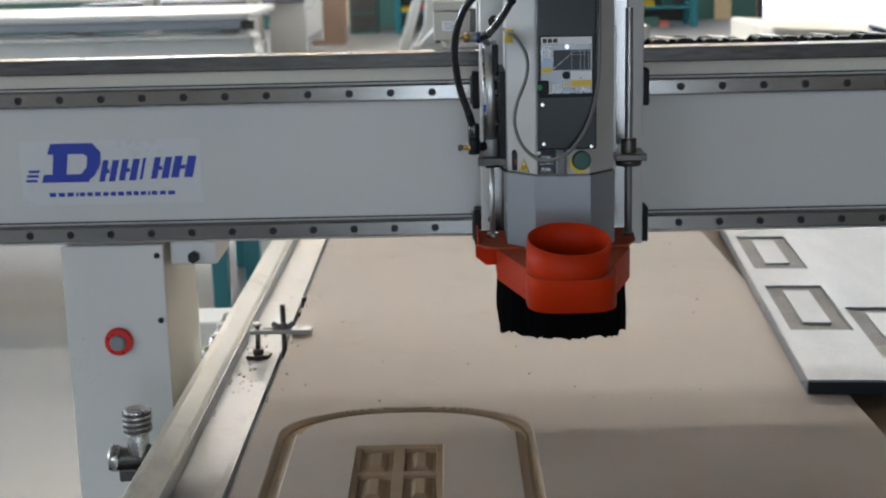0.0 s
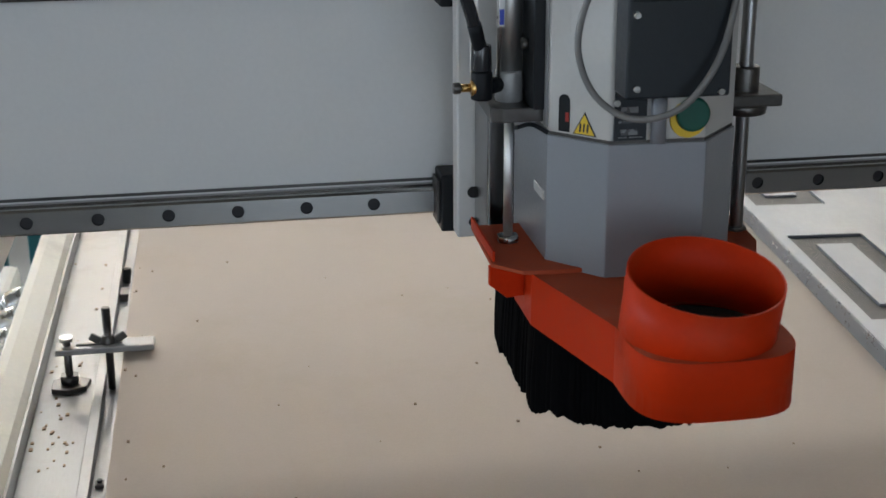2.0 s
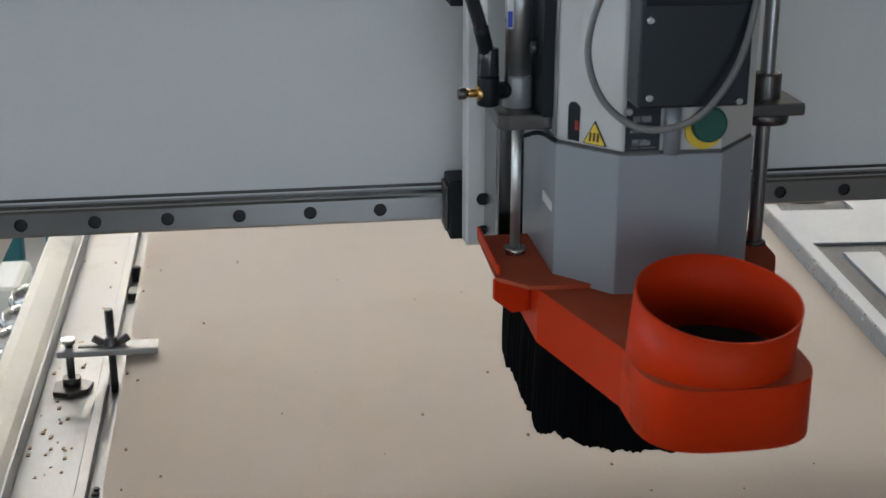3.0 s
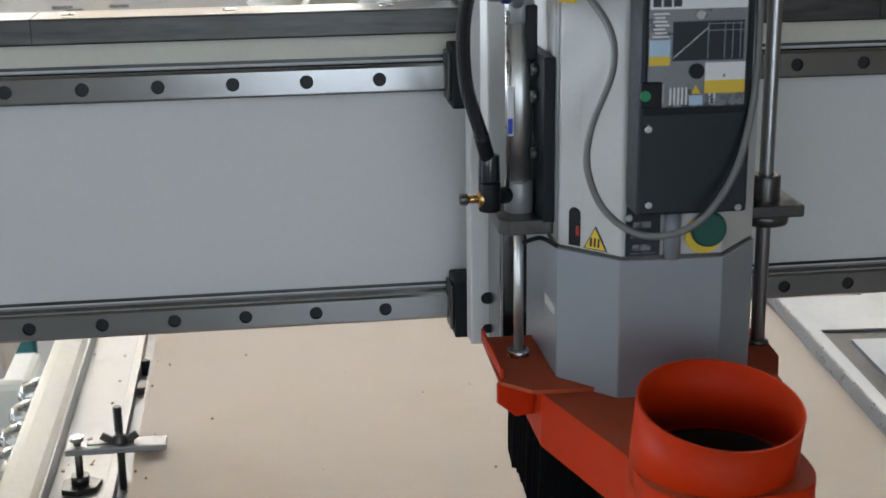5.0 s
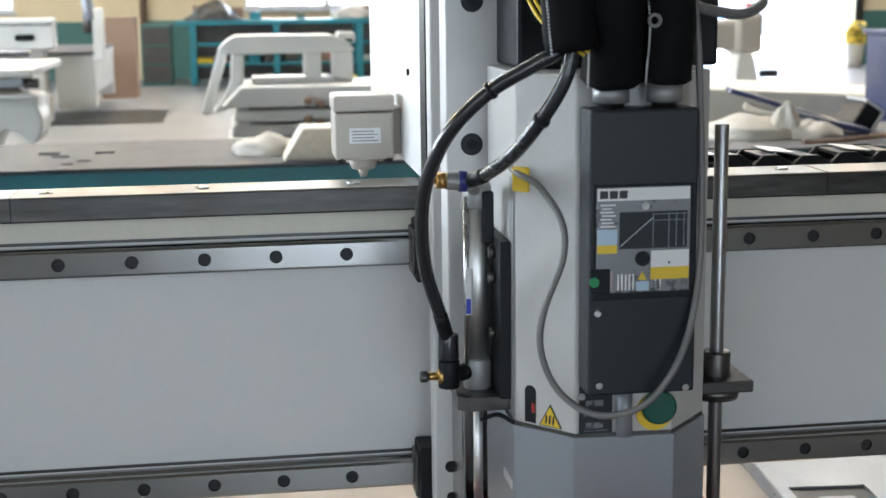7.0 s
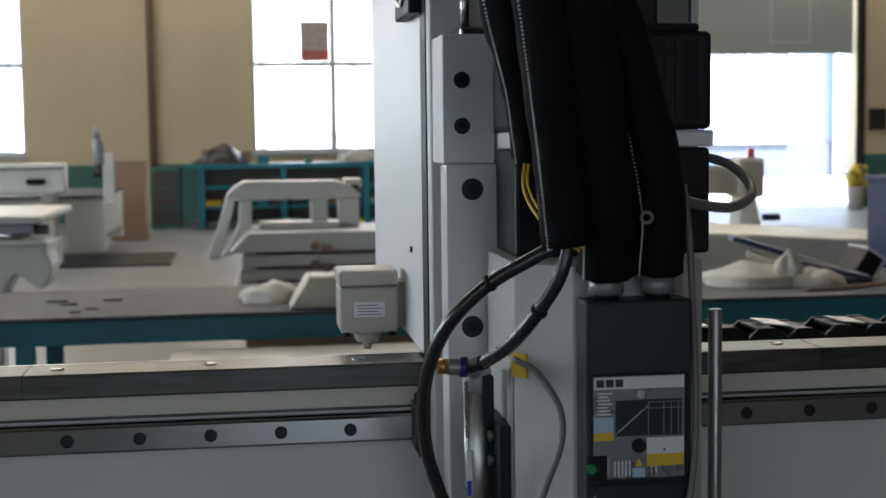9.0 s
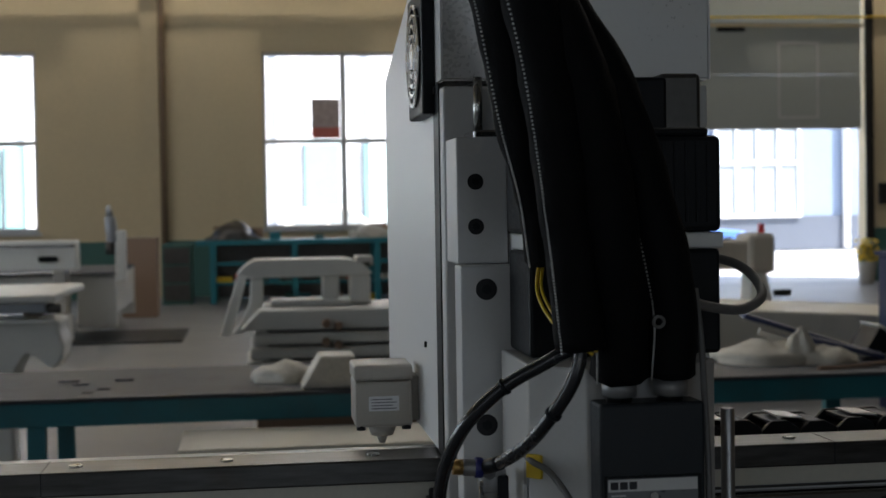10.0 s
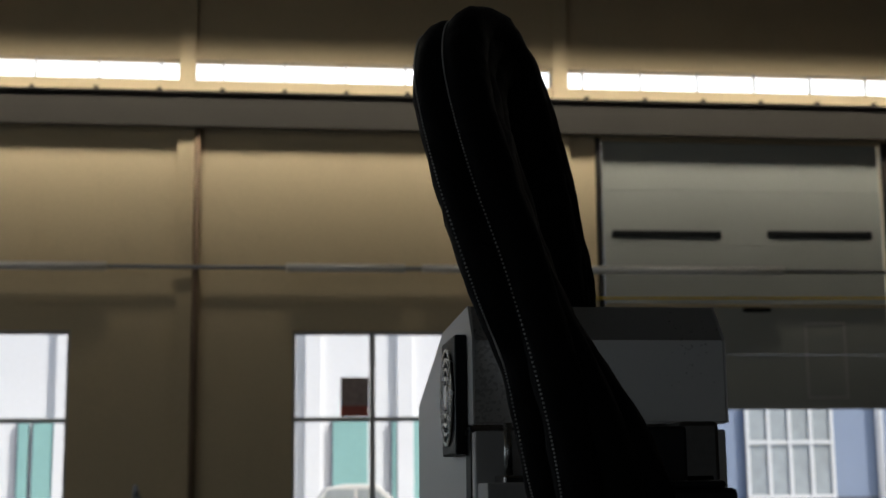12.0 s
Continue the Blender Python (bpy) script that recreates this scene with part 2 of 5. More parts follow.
def rod(p0, p1, r0, r1=None, seg=24, bevel=0.0, bm=None):
    """A cylinder or cone from p0 to p1."""
    bm = bm or bmesh.new()
    p0, p1 = Vector(p0), Vector(p1)
    r1 = r0 if r1 is None else r1
    m = Matrix.Translation((p0 + p1) / 2) @ (p1 - p0).to_track_quat("Z", "Y").to_matrix().to_4x4()
    made = bmesh.ops.create_cone(bm, cap_ends=True, segments=seg, radius1=r0, radius2=r1, depth=(p1 - p0).length, matrix=m)
    faces = {f for v in made["verts"] for f in v.link_faces}
    if bevel:
        rim = [e for e in {e for v in made["verts"] for e in v.link_edges} if any(len(f.verts) > 4 for f in e.link_faces)]
        bmesh.ops.bevel(bm, geom=rim, offset=bevel, segments=2, affect="EDGES", profile=0.5)
        faces = set(bm.faces)
    for f in faces:
        f.smooth = len(f.verts) == 4
    return bm


def ring(center, axis, r_out, r_in, depth, seg=32, bm=None):
    """A short pipe with real wall thickness, centred at its near face, going along axis."""
    bm = bm or bmesh.new()
    q = Vector(axis).to_track_quat("Z", "Y").to_matrix().to_4x4()
    m = Matrix.Translation(center) @ q
    loops = []
    for r, z in ((r_out, 0), (r_out, depth), (r_in, depth), (r_in, 0)):
        loops.append([bm.verts.new(m @ Vector((r * math.cos(2 * math.pi * k / seg), r * math.sin(2 * math.pi * k / seg), z))) for k in range(seg)])
    for a in range(4):
        for k in range(seg):
            f = bm.faces.new((loops[a][k], loops[a][(k + 1) % seg], loops[(a + 1) % 4][(k + 1) % seg], loops[(a + 1) % 4][k]))
            f.smooth = a in (0, 2)
    return bm


def prism(outline, z0, z1, bevel=0.0, bm=None, m=None):
    """An upright prism over a plan outline; m turns or moves it."""
    bm = bm or bmesh.new()
    low = [bm.verts.new((x, y, z0)) for x, y in outline]
    high = [bm.verts.new((x, y, z1)) for x, y in outline]
    n = len(outline)
    bm.faces.new(low[::-1])
    bm.faces.new(high)
    for k in range(n):
        bm.faces.new((low[k], low[(k + 1) % n], high[(k + 1) % n], high[k]))
    if m:
        bmesh.ops.transform(bm, matrix=m, verts=low + high)
    if bevel:
        bmesh.ops.bevel(bm, geom=list({e for v in low + high for e in v.link_edges}), offset=bevel, segments=2, affect="EDGES", profile=0.5)
    return bm


def smooth_path(points, steps=10):
    """Catmull-Rom through the points."""
    pts = [Vector(p) for p in points]
    pts = [pts[0] * 2 - pts[1]] + pts + [pts[-1] * 2 - pts[-2]]
    out = []
    for k in range(1, len(pts) - 2):
        a, b, c, d = pts[k - 1:k + 3]
        for s in range(steps):
            t = s / steps
            out.append(0.5 * (2 * b + (c - a) * t + (2 * a - 5 * b + 4 * c - d) * t * t + (3 * b - a - 3 * c + d) * t ** 3))
    return out + [pts[-2]]


def tube(points, radius, seg=14, steps=10, squash=1.0, wrinkle=0.0, bm=None):
    """A hose through the points; squash flattens it, wrinkle makes its wall uneven."""
    bm = bm or bmesh.new()
    path = smooth_path(points, steps)
    side = Vector((1, 0, 0.01))
    loops = []
    for k, p in enumerate(path):
        d = (path[min(k + 1, len(path) - 1)] - path[max(k - 1, 0)]).normalized()
        side = (side - side.dot(d) * d).normalized()
        up = d.cross(side)
        r = radius[0] + (radius[1] - radius[0]) * k / (len(path) - 1) if isinstance(radius, tuple) else radius
        row = []
        for j in range(seg):
            a = 2 * math.pi * j / seg
            w = 1 + wrinkle * noise.noise(Vector((p.x * 60 + math.cos(a) * 2, p.y * 60 + math.sin(a) * 2, p.z * 35)))
            row.append(bm.verts.new(p + (side * math.cos(a) + up * math.sin(a) * squash) * r * w))
        loops.append(row)
    for a, b in zip(loops, loops[1:]):
        for j in range(seg):
            bm.faces.new((a[j], a[(j + 1) % seg], b[(j + 1) % seg], b[j])).smooth = True
    bm.faces.new(loops[0][::-1])
    bm.faces.new(loops[-1])
    return bm


def hexbolt(center, axis, r, h, bm=None):
    c = Vector(center)
    return rod(c, c + Vector(axis).normalized() * h, r, r, 6, 0, bm)

# ---- the hall ----
HX0, HX1, HY0, HY1, HZ = -12.0, 14.0, -9.0, 23.5, 11.0


def wall_with_openings(name, along, at, thick, lo, hi, z1, openings, mat):
    """A wall along x or y, cut into blocks round its openings (start, end, bottom, top)."""
    bm = bmesh.new()
    cuts = sorted({lo, hi, *[o[0] for o in openings], *[o[1] for o in openings]})
    for a, b in zip(cuts, cuts[1:]):
        holes = sorted((o[2], o[3]) for o in openings if o[0] <= a and o[1] >= b)
        z = 0.0
        for h0, h1 in holes + [(z1, z1)]:
            if h0 > z + 1e-6:
                if along == "x":
                    box(a, b, at, at + thick, z, h0, 0, bm)
                else:
                    box(at, at + thick, a, b, z, h0, 0, bm)
            z = h1
    return single(name, bm, mat, "", "wall", kind="structure")


WIN = [(-7.6, -3.82, 1.18, 4.32), (0.08, 3.1, 1.18, 4.32)]
DOOR = (5.82, 11.35, 0.0, 7.95)
CLERE = [(-12.0, -2.02, 8.95, 9.35), (-1.78, 4.93, 8.95, 9.35), (5.22, 12.5, 8.95, 9.35)]
tagged(wall_with_openings("wall_north", "x", HY1, 0.3, HX0, HX1, HZ, WIN + [DOOR] + CLERE, WALLPAINT), "painted plaster factory wall with windows")
# South and east walls are out of view and coloured dark, as if unlit.
tagged(wall_with_openings("wall_south", "x", HY0 - 0.3, 0.3, HX0, HX1, HZ, [(x - 1.35, x + 1.35, 1.45, 4.55) for x in (-8, -4, 4, 8)] + [(-0.2, 1.4, 0.0, 3.9)], UNLITWALL), "painted plaster factory wall")
tagged(wall_with_openings("wall_west", "y", HX0 - 0.3, 0.3, HY0 - 0.3, HY1 + 0.3, HZ, [(y - 1.35, y + 1.35, 1.45, 4.55) for y in (-5, 0, 5, 10, 16)], WALLPAINT), "painted plaster factory wall")
tagged(wall_with_openings("wall_east", "y", HX1, 0.3, HY0 - 0.3, HY1 + 0.3, HZ, [], UNLITWALL), "painted plaster factory wall")
single("floor", box(HX0 - 0.3, HX1 + 0.3, HY0 - 0.3, HY1 + 0.3, -0.2, 0.0, 0), FLOOR, "sealed grey concrete factory floor with scuffs", "floor", kind="structure")
single("ceiling", box(HX0 - 0.3, HX1 + 0.3, HY0 - 0.3, HY1 + 0.3, HZ, HZ + 0.2, 0), CEILING, "plain sheet metal factory roof", "ceiling", kind="structure")
single("skylight", box(-11.0, 13.0, 11.4, 14.6, HZ - 0.03, HZ - 0.004, 0), FRAME, "unseen roof light strip added along the ceiling", "skylight", kind="structure")
single("skylight", box(-11.0, 13.0, 18.8, 19.6, HZ - 0.03, HZ - 0.004, 0), FRAME, "unseen roof light strip added along the ceiling", "skylight", kind="structure")
# Unseen strip added to go with the lamp that brightens the north wall.
single("skylight", box(-11.5, 13.5, 21.25, 21.95, HZ - 0.03, HZ - 0.004, 0), FRAME, "unseen roof light strip added along the ceiling", "skylight", kind="structure")
bm = bmesh.new()
for a, b in ((HX0, 5.7), (11.5, HX1)):
    box(a, b, HY1 - 0.02, HY1 - 0.002, 0, 1.0, 0.004, bm)
single("baseboard", bm, DADO, "dark green painted dado along the wall", "dado", kind="structure")
bm = bmesh.new()
for a, b in ((-12, -2.05), (-1.75, 4.9), (5.25, 14)):
    box(a, b, HY1 - 0.016, HY1 - 0.002, 4.78, 4.84, 0, bm)
single("trim", bm, WALLPAINT, "yellow painted ledge band on the wall", "trim", kind="structure")

# opaque panels closing the unseen openings behind the added lamps
single("unseen_door", box(-0.2, 1.4, HY0 - 0.25, HY0 - 0.2, 0.0, 3.9, 0), CEILING, "opaque panel behind an added door lamp", "door", kind="structure")
for k, x in enumerate((-8, -4, 4, 8)):
    single("window_%d" % (k + 3), box(x - 1.35, x + 1.35, HY0 - 0.25, HY0 - 0.2, 1.45, 4.55, 0), CEILING, "opaque panel closing an unseen window opening", "window", kind="structure")
for k, y in enumerate((-5, 0, 5, 10, 16)):
    single("window_%d" % (k + 8), box(HX0 - 0.25, HX0 - 0.2, y - 1.35, y + 1.35, 1.45, 4.55, 0), CEILING, "opaque panel closing an unseen window opening", "window", kind="structure")

# windows of the north wall
for k, (a, b, z0, z1) in enumerate(WIN):
    w = thing("window_%d" % (k + 1), ((a + b) / 2, HY1, z0), "grey framed factory window with a bright view outside", "window", kind="structure")
    y0, y1 = HY1 + 0.1, HY1 + 0.16
    mid_x = 1.52 if k else -5.7
    bars = [(a, b, z0, z0 + 0.06), (a, b, z1 - 0.06, z1), (a, a + 0.06, z0 + 0.06, z1 - 0.06), (b - 0.06, b, z0 + 0.06, z1 - 0.06)]
    bm = bmesh.new()
    for p in bars:
        box(p[0], p[1], y0, y1, p[2], p[3], 0.005, bm)
    box(mid_x - 0.05, mid_x + 0.05, y0, y1, z0 + 0.06, z1 - 0.06, 0.005, bm)
    for lo, hi in ((a + 0.06, mid_x - 0.05), (mid_x + 0.05, b - 0.06)):
        box(lo, hi, y0, y1, 2.7, 2.78, 0.005, bm)
    part("window_frame", bm, FRAME, w)
    part("window_sill", box(a - 0.05, b + 0.05, HY1 - 0.08, HY1 + 0.1, z0 - 0.05, z0, 0.008), FRAME, w)
poster = thing("poster", (1.2, HY1 + 0.09, 2.8), "faded grey and red poster stuck on the window pane", "poster")
part("sheet", box(0.95, 1.455, HY1 + 0.088, HY1 + 0.096, 2.98, 3.49, 0), POSTERTOP, poster)
part("caption_band", box(0.95, 1.455, HY1 + 0.086, HY1 + 0.096, 2.79, 2.98, 0), POSTER, poster)
bm = bmesh.new()
for x in [-11.4 + 1.13 * k for k in range(22)]:
    if not (-2.1 < x < -1.7 or 4.8 < x < 5.3):
        box(x - 0.014, x + 0.014, HY1 + 0.1, HY1 + 0.16, 8.95, 9.35, 0, bm)
single("clerestory_frame", bm, FRAME, "slim grey mullions of the clerestory strip", "window", kind="structure")

# columns, crane beam, conduit
for x0, x1 in ((-2.02, -1.72), (4.93, 5.22)):
    bm = box(x0, x1, HY1 - 0.1, HY1 - 0.08, 0, HZ, 0.004)
    box((x0 + x1) / 2 - 0.015, (x0 + x1) / 2 + 0.015, HY1 - 0.08, HY1 - 0.03, 0, HZ, 0, bm)
    box(x0, x1, HY1 - 0.03, HY1 - 0.01, 0, HZ, 0.004, bm)
    single("column", bm, WALLPAINT, "yellow painted steel wall column", "column", "steel columns", kind="structure")
single("drainpipe", rod((-1.66, HY1 - 0.12, 0), (-1.66, HY1 - 0.12, 8.0), 0.055), SPOIL, "brown vertical pipe beside a wall column", "pipe", kind="structure")
beam = thing("crane_beam", (0, 23.0, 8.0), "dark grey steel crane runway beam", "beam", kind="structure")
part("web", box(HX0, HX1, 23.31, 23.34, 8.05, 8.64, 0), STEELBEAM, beam)
part("top_flange", box(HX0, HX1, 23.24, 23.39, 8.64, 8.68, 0.004), STEELBEAM, beam)
part("bottom_flange", box(HX0, HX1, 23.24, 23.39, 8.01, 8.05, 0.004), STEELBEAM, beam)
for k in range(23):
    x = HX0 + 0.6 + 1.13 * k
    part("rail_clip", box(x - 0.04, x + 0.04, 23.26, 23.36, 8.68, 8.74, 0.004), STEELBEAM, beam)
for x0, x1 in ((-12, -7), (-6.8, -3.2), (-0.05, 2.1), (2.4, 4.9), (5.3, 9.2)):
    lampset = thing("tube_lamp", ((x0 + x1) / 2, 23.2, 5.4), "white unlit fluorescent tube fitting on a wall rail", "lamp", "wall tube lamps")
    part("tube", rod((x0 + 0.03, 23.14, 5.42), (x1 - 0.03, 23.14, 5.42), 0.05), TUBEGLASS, lampset)
    part("housing", box(x0, x1, 23.18, 23.26, 5.36, 5.5, 0.01), PANEL, lampset)
single("wall_rail", rod((HX0, 23.3, 5.44), (HX1, 23.3, 5.44), 0.04), SHROUD, "thin grey steel rail carrying tube lamps", "rail", kind="structure")

# sectional door, half raised
door = thing("door_1", (8.6, HY1, 2.9), "pale grey sectional factory door, half raised", "door", kind="structure")
heights = [2.88, 3.9, 4.9, 5.95, 7.0, 7.98]
for z0, z1 in zip(heights, heights[1:]):
    part("panel", box(5.86, 11.3, HY1 + 0.05, HY1 + 0.1, z0 + 0.003, z1 - 0.003, 0.003), DOORPAINT, door)
for x0, x1, z in ((6.02, 8.13, 6.17), (9.03, 11.1, 6.19)):
    part("vent_slot", box(x0, x1, HY1 + 0.02, HY1 + 0.055, z - 0.07, z + 0.07, 0.02), BLACK, door)
part("lift_handle", box(8.48, 9.02, HY1 + 0.02, HY1 + 0.055, 4.7, 4.82, 0.02), BLACK, door)
bm = bmesh.new()
for x0, x1, z0, z1 in ((9.68, 10.44, 3.08, 3.12), (9.68, 10.44, 4.47, 4.51), (9.66, 9.7, 3.08, 4.51), (10.42, 10.46, 3.08, 4.51)):
    box(x0, x1, HY1 + 0.035, HY1 + 0.053, z0, z1, 0, bm)
part("hatch_frame", bm, FRAME, door)
bm = box(5.72, 5.82, HY1 - 0.06, HY1 - 0.003, 0, 8.0, 0.006)
part("guide_rail", bm, STEELBEAM, door)
part("guide_rail", box(11.35, 11.5, HY1 - 0.06, HY1 - 0.003, 0, 8.0, 0.006), STEELBEAM, door)
part("cable_line", rod((5.3, HY1 - 0.08, 4.93), (14, HY1 - 0.08, 4.98), 0.022), LABELYELLOW, door)
single("switch_box", box(11.6, 11.9, HY1 - 0.12, HY1 - 0.003, 1.45, 1.85, 0.01), STEELBEAM, "grey electrical switch box on the wall", "switch box")

# yard and the building opposite
single("backdrop", box(-120, 120, 90, 90.5, -0.02, 60, 0), HAZE, "bright hazy sky above the yard", "sky", kind="structure")
single("ground", box(-300, 300, HY1 + 0.3, 600, -0.25, -0.03, 0), CONCRETE, "sunlit pale concrete yard", "ground", kind="structure")
far = thing("factory_building", (5, 41, 0), "pale clad factory hall opposite, with tall windows", "building")
part("wall", box(-40, 7.4, 41, 50, 0, 11.6, 0.02), FACADEWHITE, far)
part("wall", box(7.4, 60, 41, 50, 0, 11.6, 0.02), FACADE, far, "blue-grey cladding")
part("plinth", box(-40, 60, 40.9, 41.0, 0, 1.08, 0.01), PLINTH, far)
part("roof", box(-40.3, 60.3, 40.6, 50, 11.6, 12.0, 0.02), FACADEWHITE, far)
for x in (18.75, 9.3):
    part("downpipe", rod((x, 40.85, 0.02), (x, 40.85, 11.6), 0.12), FACADEWHITE, far)


def far_window(x0, x1, z0, z1, cols, mat):
    w = part("window", box(x0, x1, 40.86, 40.99, z0, z1, 0.01), mat, far)
    bm = bmesh.new()
    for k in range(cols + 1):
        x = x0 + (x1 - x0) * k / cols
        box(x - 0.06, x + 0.06, 40.8, 40.86, z0, z1, 0, bm)
    for z in (z0, z0 + (z1 - z0) * 0.58, z1):
        box(x0 - 0.06, x1 + 0.06, 40.79, 40.86, z - 0.06, z + 0.06, 0, bm)
    part("frame", bm, PANEL, w)


far_window(14.4, 17.16, 1.1, 4.0, 4, FARGLASS)
for x, w in ((-11.2, 1.06), (-7.83, 0.3), (-7.4, 0.6), (1.44, 1.06), (3.25, 1.06), (-5.2, 1.06)):
    far_panel = part("window", box(x, x + w, 40.86, 40.99, 1.1, 3.5, 0.01), TURQ, far, "turquoise panel")
    part("frame", box(x - 0.05, x, 40.84, 40.99, 1.1, 3.5, 0.01), PLINTH, far_panel)
for x in (-10.0, -6.8, -3.4, 0.6, 3.4, 6.2):
    part("pilaster", box(x, x + 0.5, 40.8, 41.0, 1.08, 11.6, 0.02), FACADEWHITE, far)



def parked_car(x0, y0, length, height, paint, words):
    """A saloon standing along x, its front to +x."""
    car = thing("car", (x0 + length / 2, y0 + 0.85, -0.03), words, "car", "cars in the yard")
    h, n = height, length
    low = [(0, 0.28), (0, 0.62), (0.04, 0.72), (0.2, 0.78), (0.66, 0.76), (0.9, 0.66), (0.985, 0.52), (1, 0.28)]
    body = [(x0 + n * u, h * v / 1.45 * 1.08) for u, v in low]
    part("body", prism(body, -(y0 + 1.7), -y0, 0.05, m=Matrix.Rotation(radians(90), 4, "X")), paint, car)
    top = [(x0 + n * u, h * v) for u, v in ((0.08, 0.56), (0.2, 0.93), (0.3, 0.995), (0.48, 0.99), (0.66, 0.58))]
    cabin = part("cabin", prism(top, -(y0 + 1.58), -(y0 + 0.12), 0.04, m=Matrix.Rotation(radians(90), 4, "X")), paint, car)
    for u0, u1, u2, u3 in ((0.16, 0.21, 0.355, 0.355), (0.375, 0.375, 0.47, 0.6)):
        pane = [(x0 + n * u0, h * 0.62), (x0 + n * u3, h * 0.62), (x0 + n * u2, h * 0.92), (x0 + n * u1, h * 0.92)]
        part("window", prism(pane, -(y0 + 0.125), -(y0 + 0.1), 0, m=Matrix.Rotation(radians(90), 4, "X")), FARGLASS, cabin, "pale side glass")
    for u in (0.19, 0.8):
        for y in (y0 - 0.01, y0 + 1.5):
            w = part("wheel", rod((x0 + n * u, y, 0.27), (x0 + n * u, y + 0.2, 0.27), 0.3, seg=24, bevel=0.03), BLACK, car)
            part("rim", rod((x0 + n * u, y - 0.012, 0.27), (x0 + n * u, y - 0.002, 0.27), 0.19, seg=20), ALU, w)
    part("headlight", box(x0 + n * 0.955, x0 + n * 0.99, y0 + 0.02, y0 + 0.4, 0.52, 0.6, 0.015), FARGLASS, car)
    part("bumper", box(x0 + n * 0.97, x0 + n * 1.01, y0 + 0.05, y0 + 1.65, 0.22, 0.42, 0.03), paint, car)


parked_car(0.1, 32.5, 4.4, 1.62, WHITEMACHINE, "white saloon car parked in the sunlit yard")
parked_car(9.9, 37.0, 4.4, 1.45, FARBLUE, "bright blue saloon car parked by the opposite hall")

# ---- the router: bed ----
bed = thing("router_bed", (0.5, 0.5, 0.0), "cream painted steel router bed with aluminium edge strips", "machine bed")
ALONG_Y = Matrix(((1, 0, 0, 0), (0, 0, 1, 0), (0, 1, 0, 0), (0, 0, 0, 1)))
part("side_beam", prism([(-0.384, 0.54), (-0.384, 0.781), (-0.381, 0.785), (-0.372, 0.7845), (-0.352, 0.773), (-0.346, 0.766), (-0.346, 0.54)], -0.46, 2.3, m=ALONG_Y), SMUDGED, bed, "cream painted side beam with grey smudges")
part("side_beam", box(1.36, 1.41, -0.36, 2.3, 0.54, 0.788, 0.004), CREAM, bed)
part("edge_ridge", box(-0.3458, -0.3425, -0.46, 2.3, 0.69, 0.7665, 0.0008), ALU, bed)
part("edge_strip", box(-0.3423, -0.283, -0.46, 2.3, 0.69, 0.747, 0.001), ALU, bed, "scuffed aluminium strip")
part("edge_lip", box(-0.2828, -0.272, -0.46, 2.3, 0.69, 0.755, 0.001), ALU, bed)
part("slot_floor", box(-0.2718, -0.257, -0.46, 2.3, 0.69, 0.742, 0), ALU, bed)
part("slot_wall", box(-0.2568, -0.2515, -0.46, 2.3, 0.69, 0.764, 0), ALU, bed)
part("frame", box(-0.33, 1.36, -0.34, 2.25, 0.58, 0.689, 0.004), CREAM, bed)
part("spoilboard", box(-0.2513, 1.34, -0.6, 2.28, 0.69, 0.766, 0.002), SPOIL, bed, "dark brown fibreboard bed top")
for x in (-0.35, 1.38):
    for y in (-0.25, 1.0, 2.15):
        part("leg", box(x - 0.045, x + 0.045, y - 0.06, y + 0.06, 0.0, 0.58, 0.005), CREAM, bed)

# carved sheet
ARCH_C, ARCH_W, ARCH_Y = -0.044, 0.172, -0.228


def carve(x, y):
    """Depth of the cut in the sheet: an arched moulding and a small four-light frame."""
    d = 0.0
    u = (x - ARCH_C) / ARCH_W
    if y > ARCH_Y:
        r = abs(u) ** 2.3 + max(0.0, (y - ARCH_Y) / 0.103) ** 2
        e = (r ** 0.47 - 1) * 0.12
    else:
        e = abs(x - ARCH_C) - ARCH_W
    if -0.024 < e < 0.004:
        s = (e + 0.024) / 0.028
        d = 0.0055 * math.sin(math.pi * min(1, s * 1.15)) ** 0.6 if s * 1.15 < 1 else 0.0
        d += 0.002 if 0.45 < s < 0.6 else 0.0
    fx, fy = x + 0.107, -0.277 - y
    if 0 < fx < 0.114 and 0 < fy < 0.18:
        d = 0.003
        cx, cy = fx % 0.057, fy % 0.09
        if 0.008 < cx < 0.049 and 0.006 < cy < 0.084:
            m = min(cx - 0.008, 0.049 - cx, cy - 0.006, 0.084 - cy)
            d = 0.009 if m < 0.006 else 0.009 - min(0.007, (m - 0.006) * 0.8)
    return d


MX0, MX1, MY0, MY1, MZ = -0.25, 0.588, -0.58, 2.1, 0.785
bm = bmesh.new()
nx, ny = 300, 190
ys = [MY0 + (-0.1 - MY0) * k / ny for k in range(ny + 1)]
xs = [MX0 + (0.17 - MX0) * k / nx for k in range(nx + 1)]
rows = [[bm.verts.new((x, y, MZ - carve(x, y))) for x in xs] for y in ys]
for j in range(ny):
    for k in range(nx):
        f = bm.faces.new((rows[j][k], rows[j][k + 1], rows[j + 1][k + 1], rows[j + 1][k]))
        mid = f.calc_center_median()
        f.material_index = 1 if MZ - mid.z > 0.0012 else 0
        f.smooth = False


def quad(a, b, c, d):
    bm.faces.new([bm.verts.new(v) for v in (a, b, c, d)])


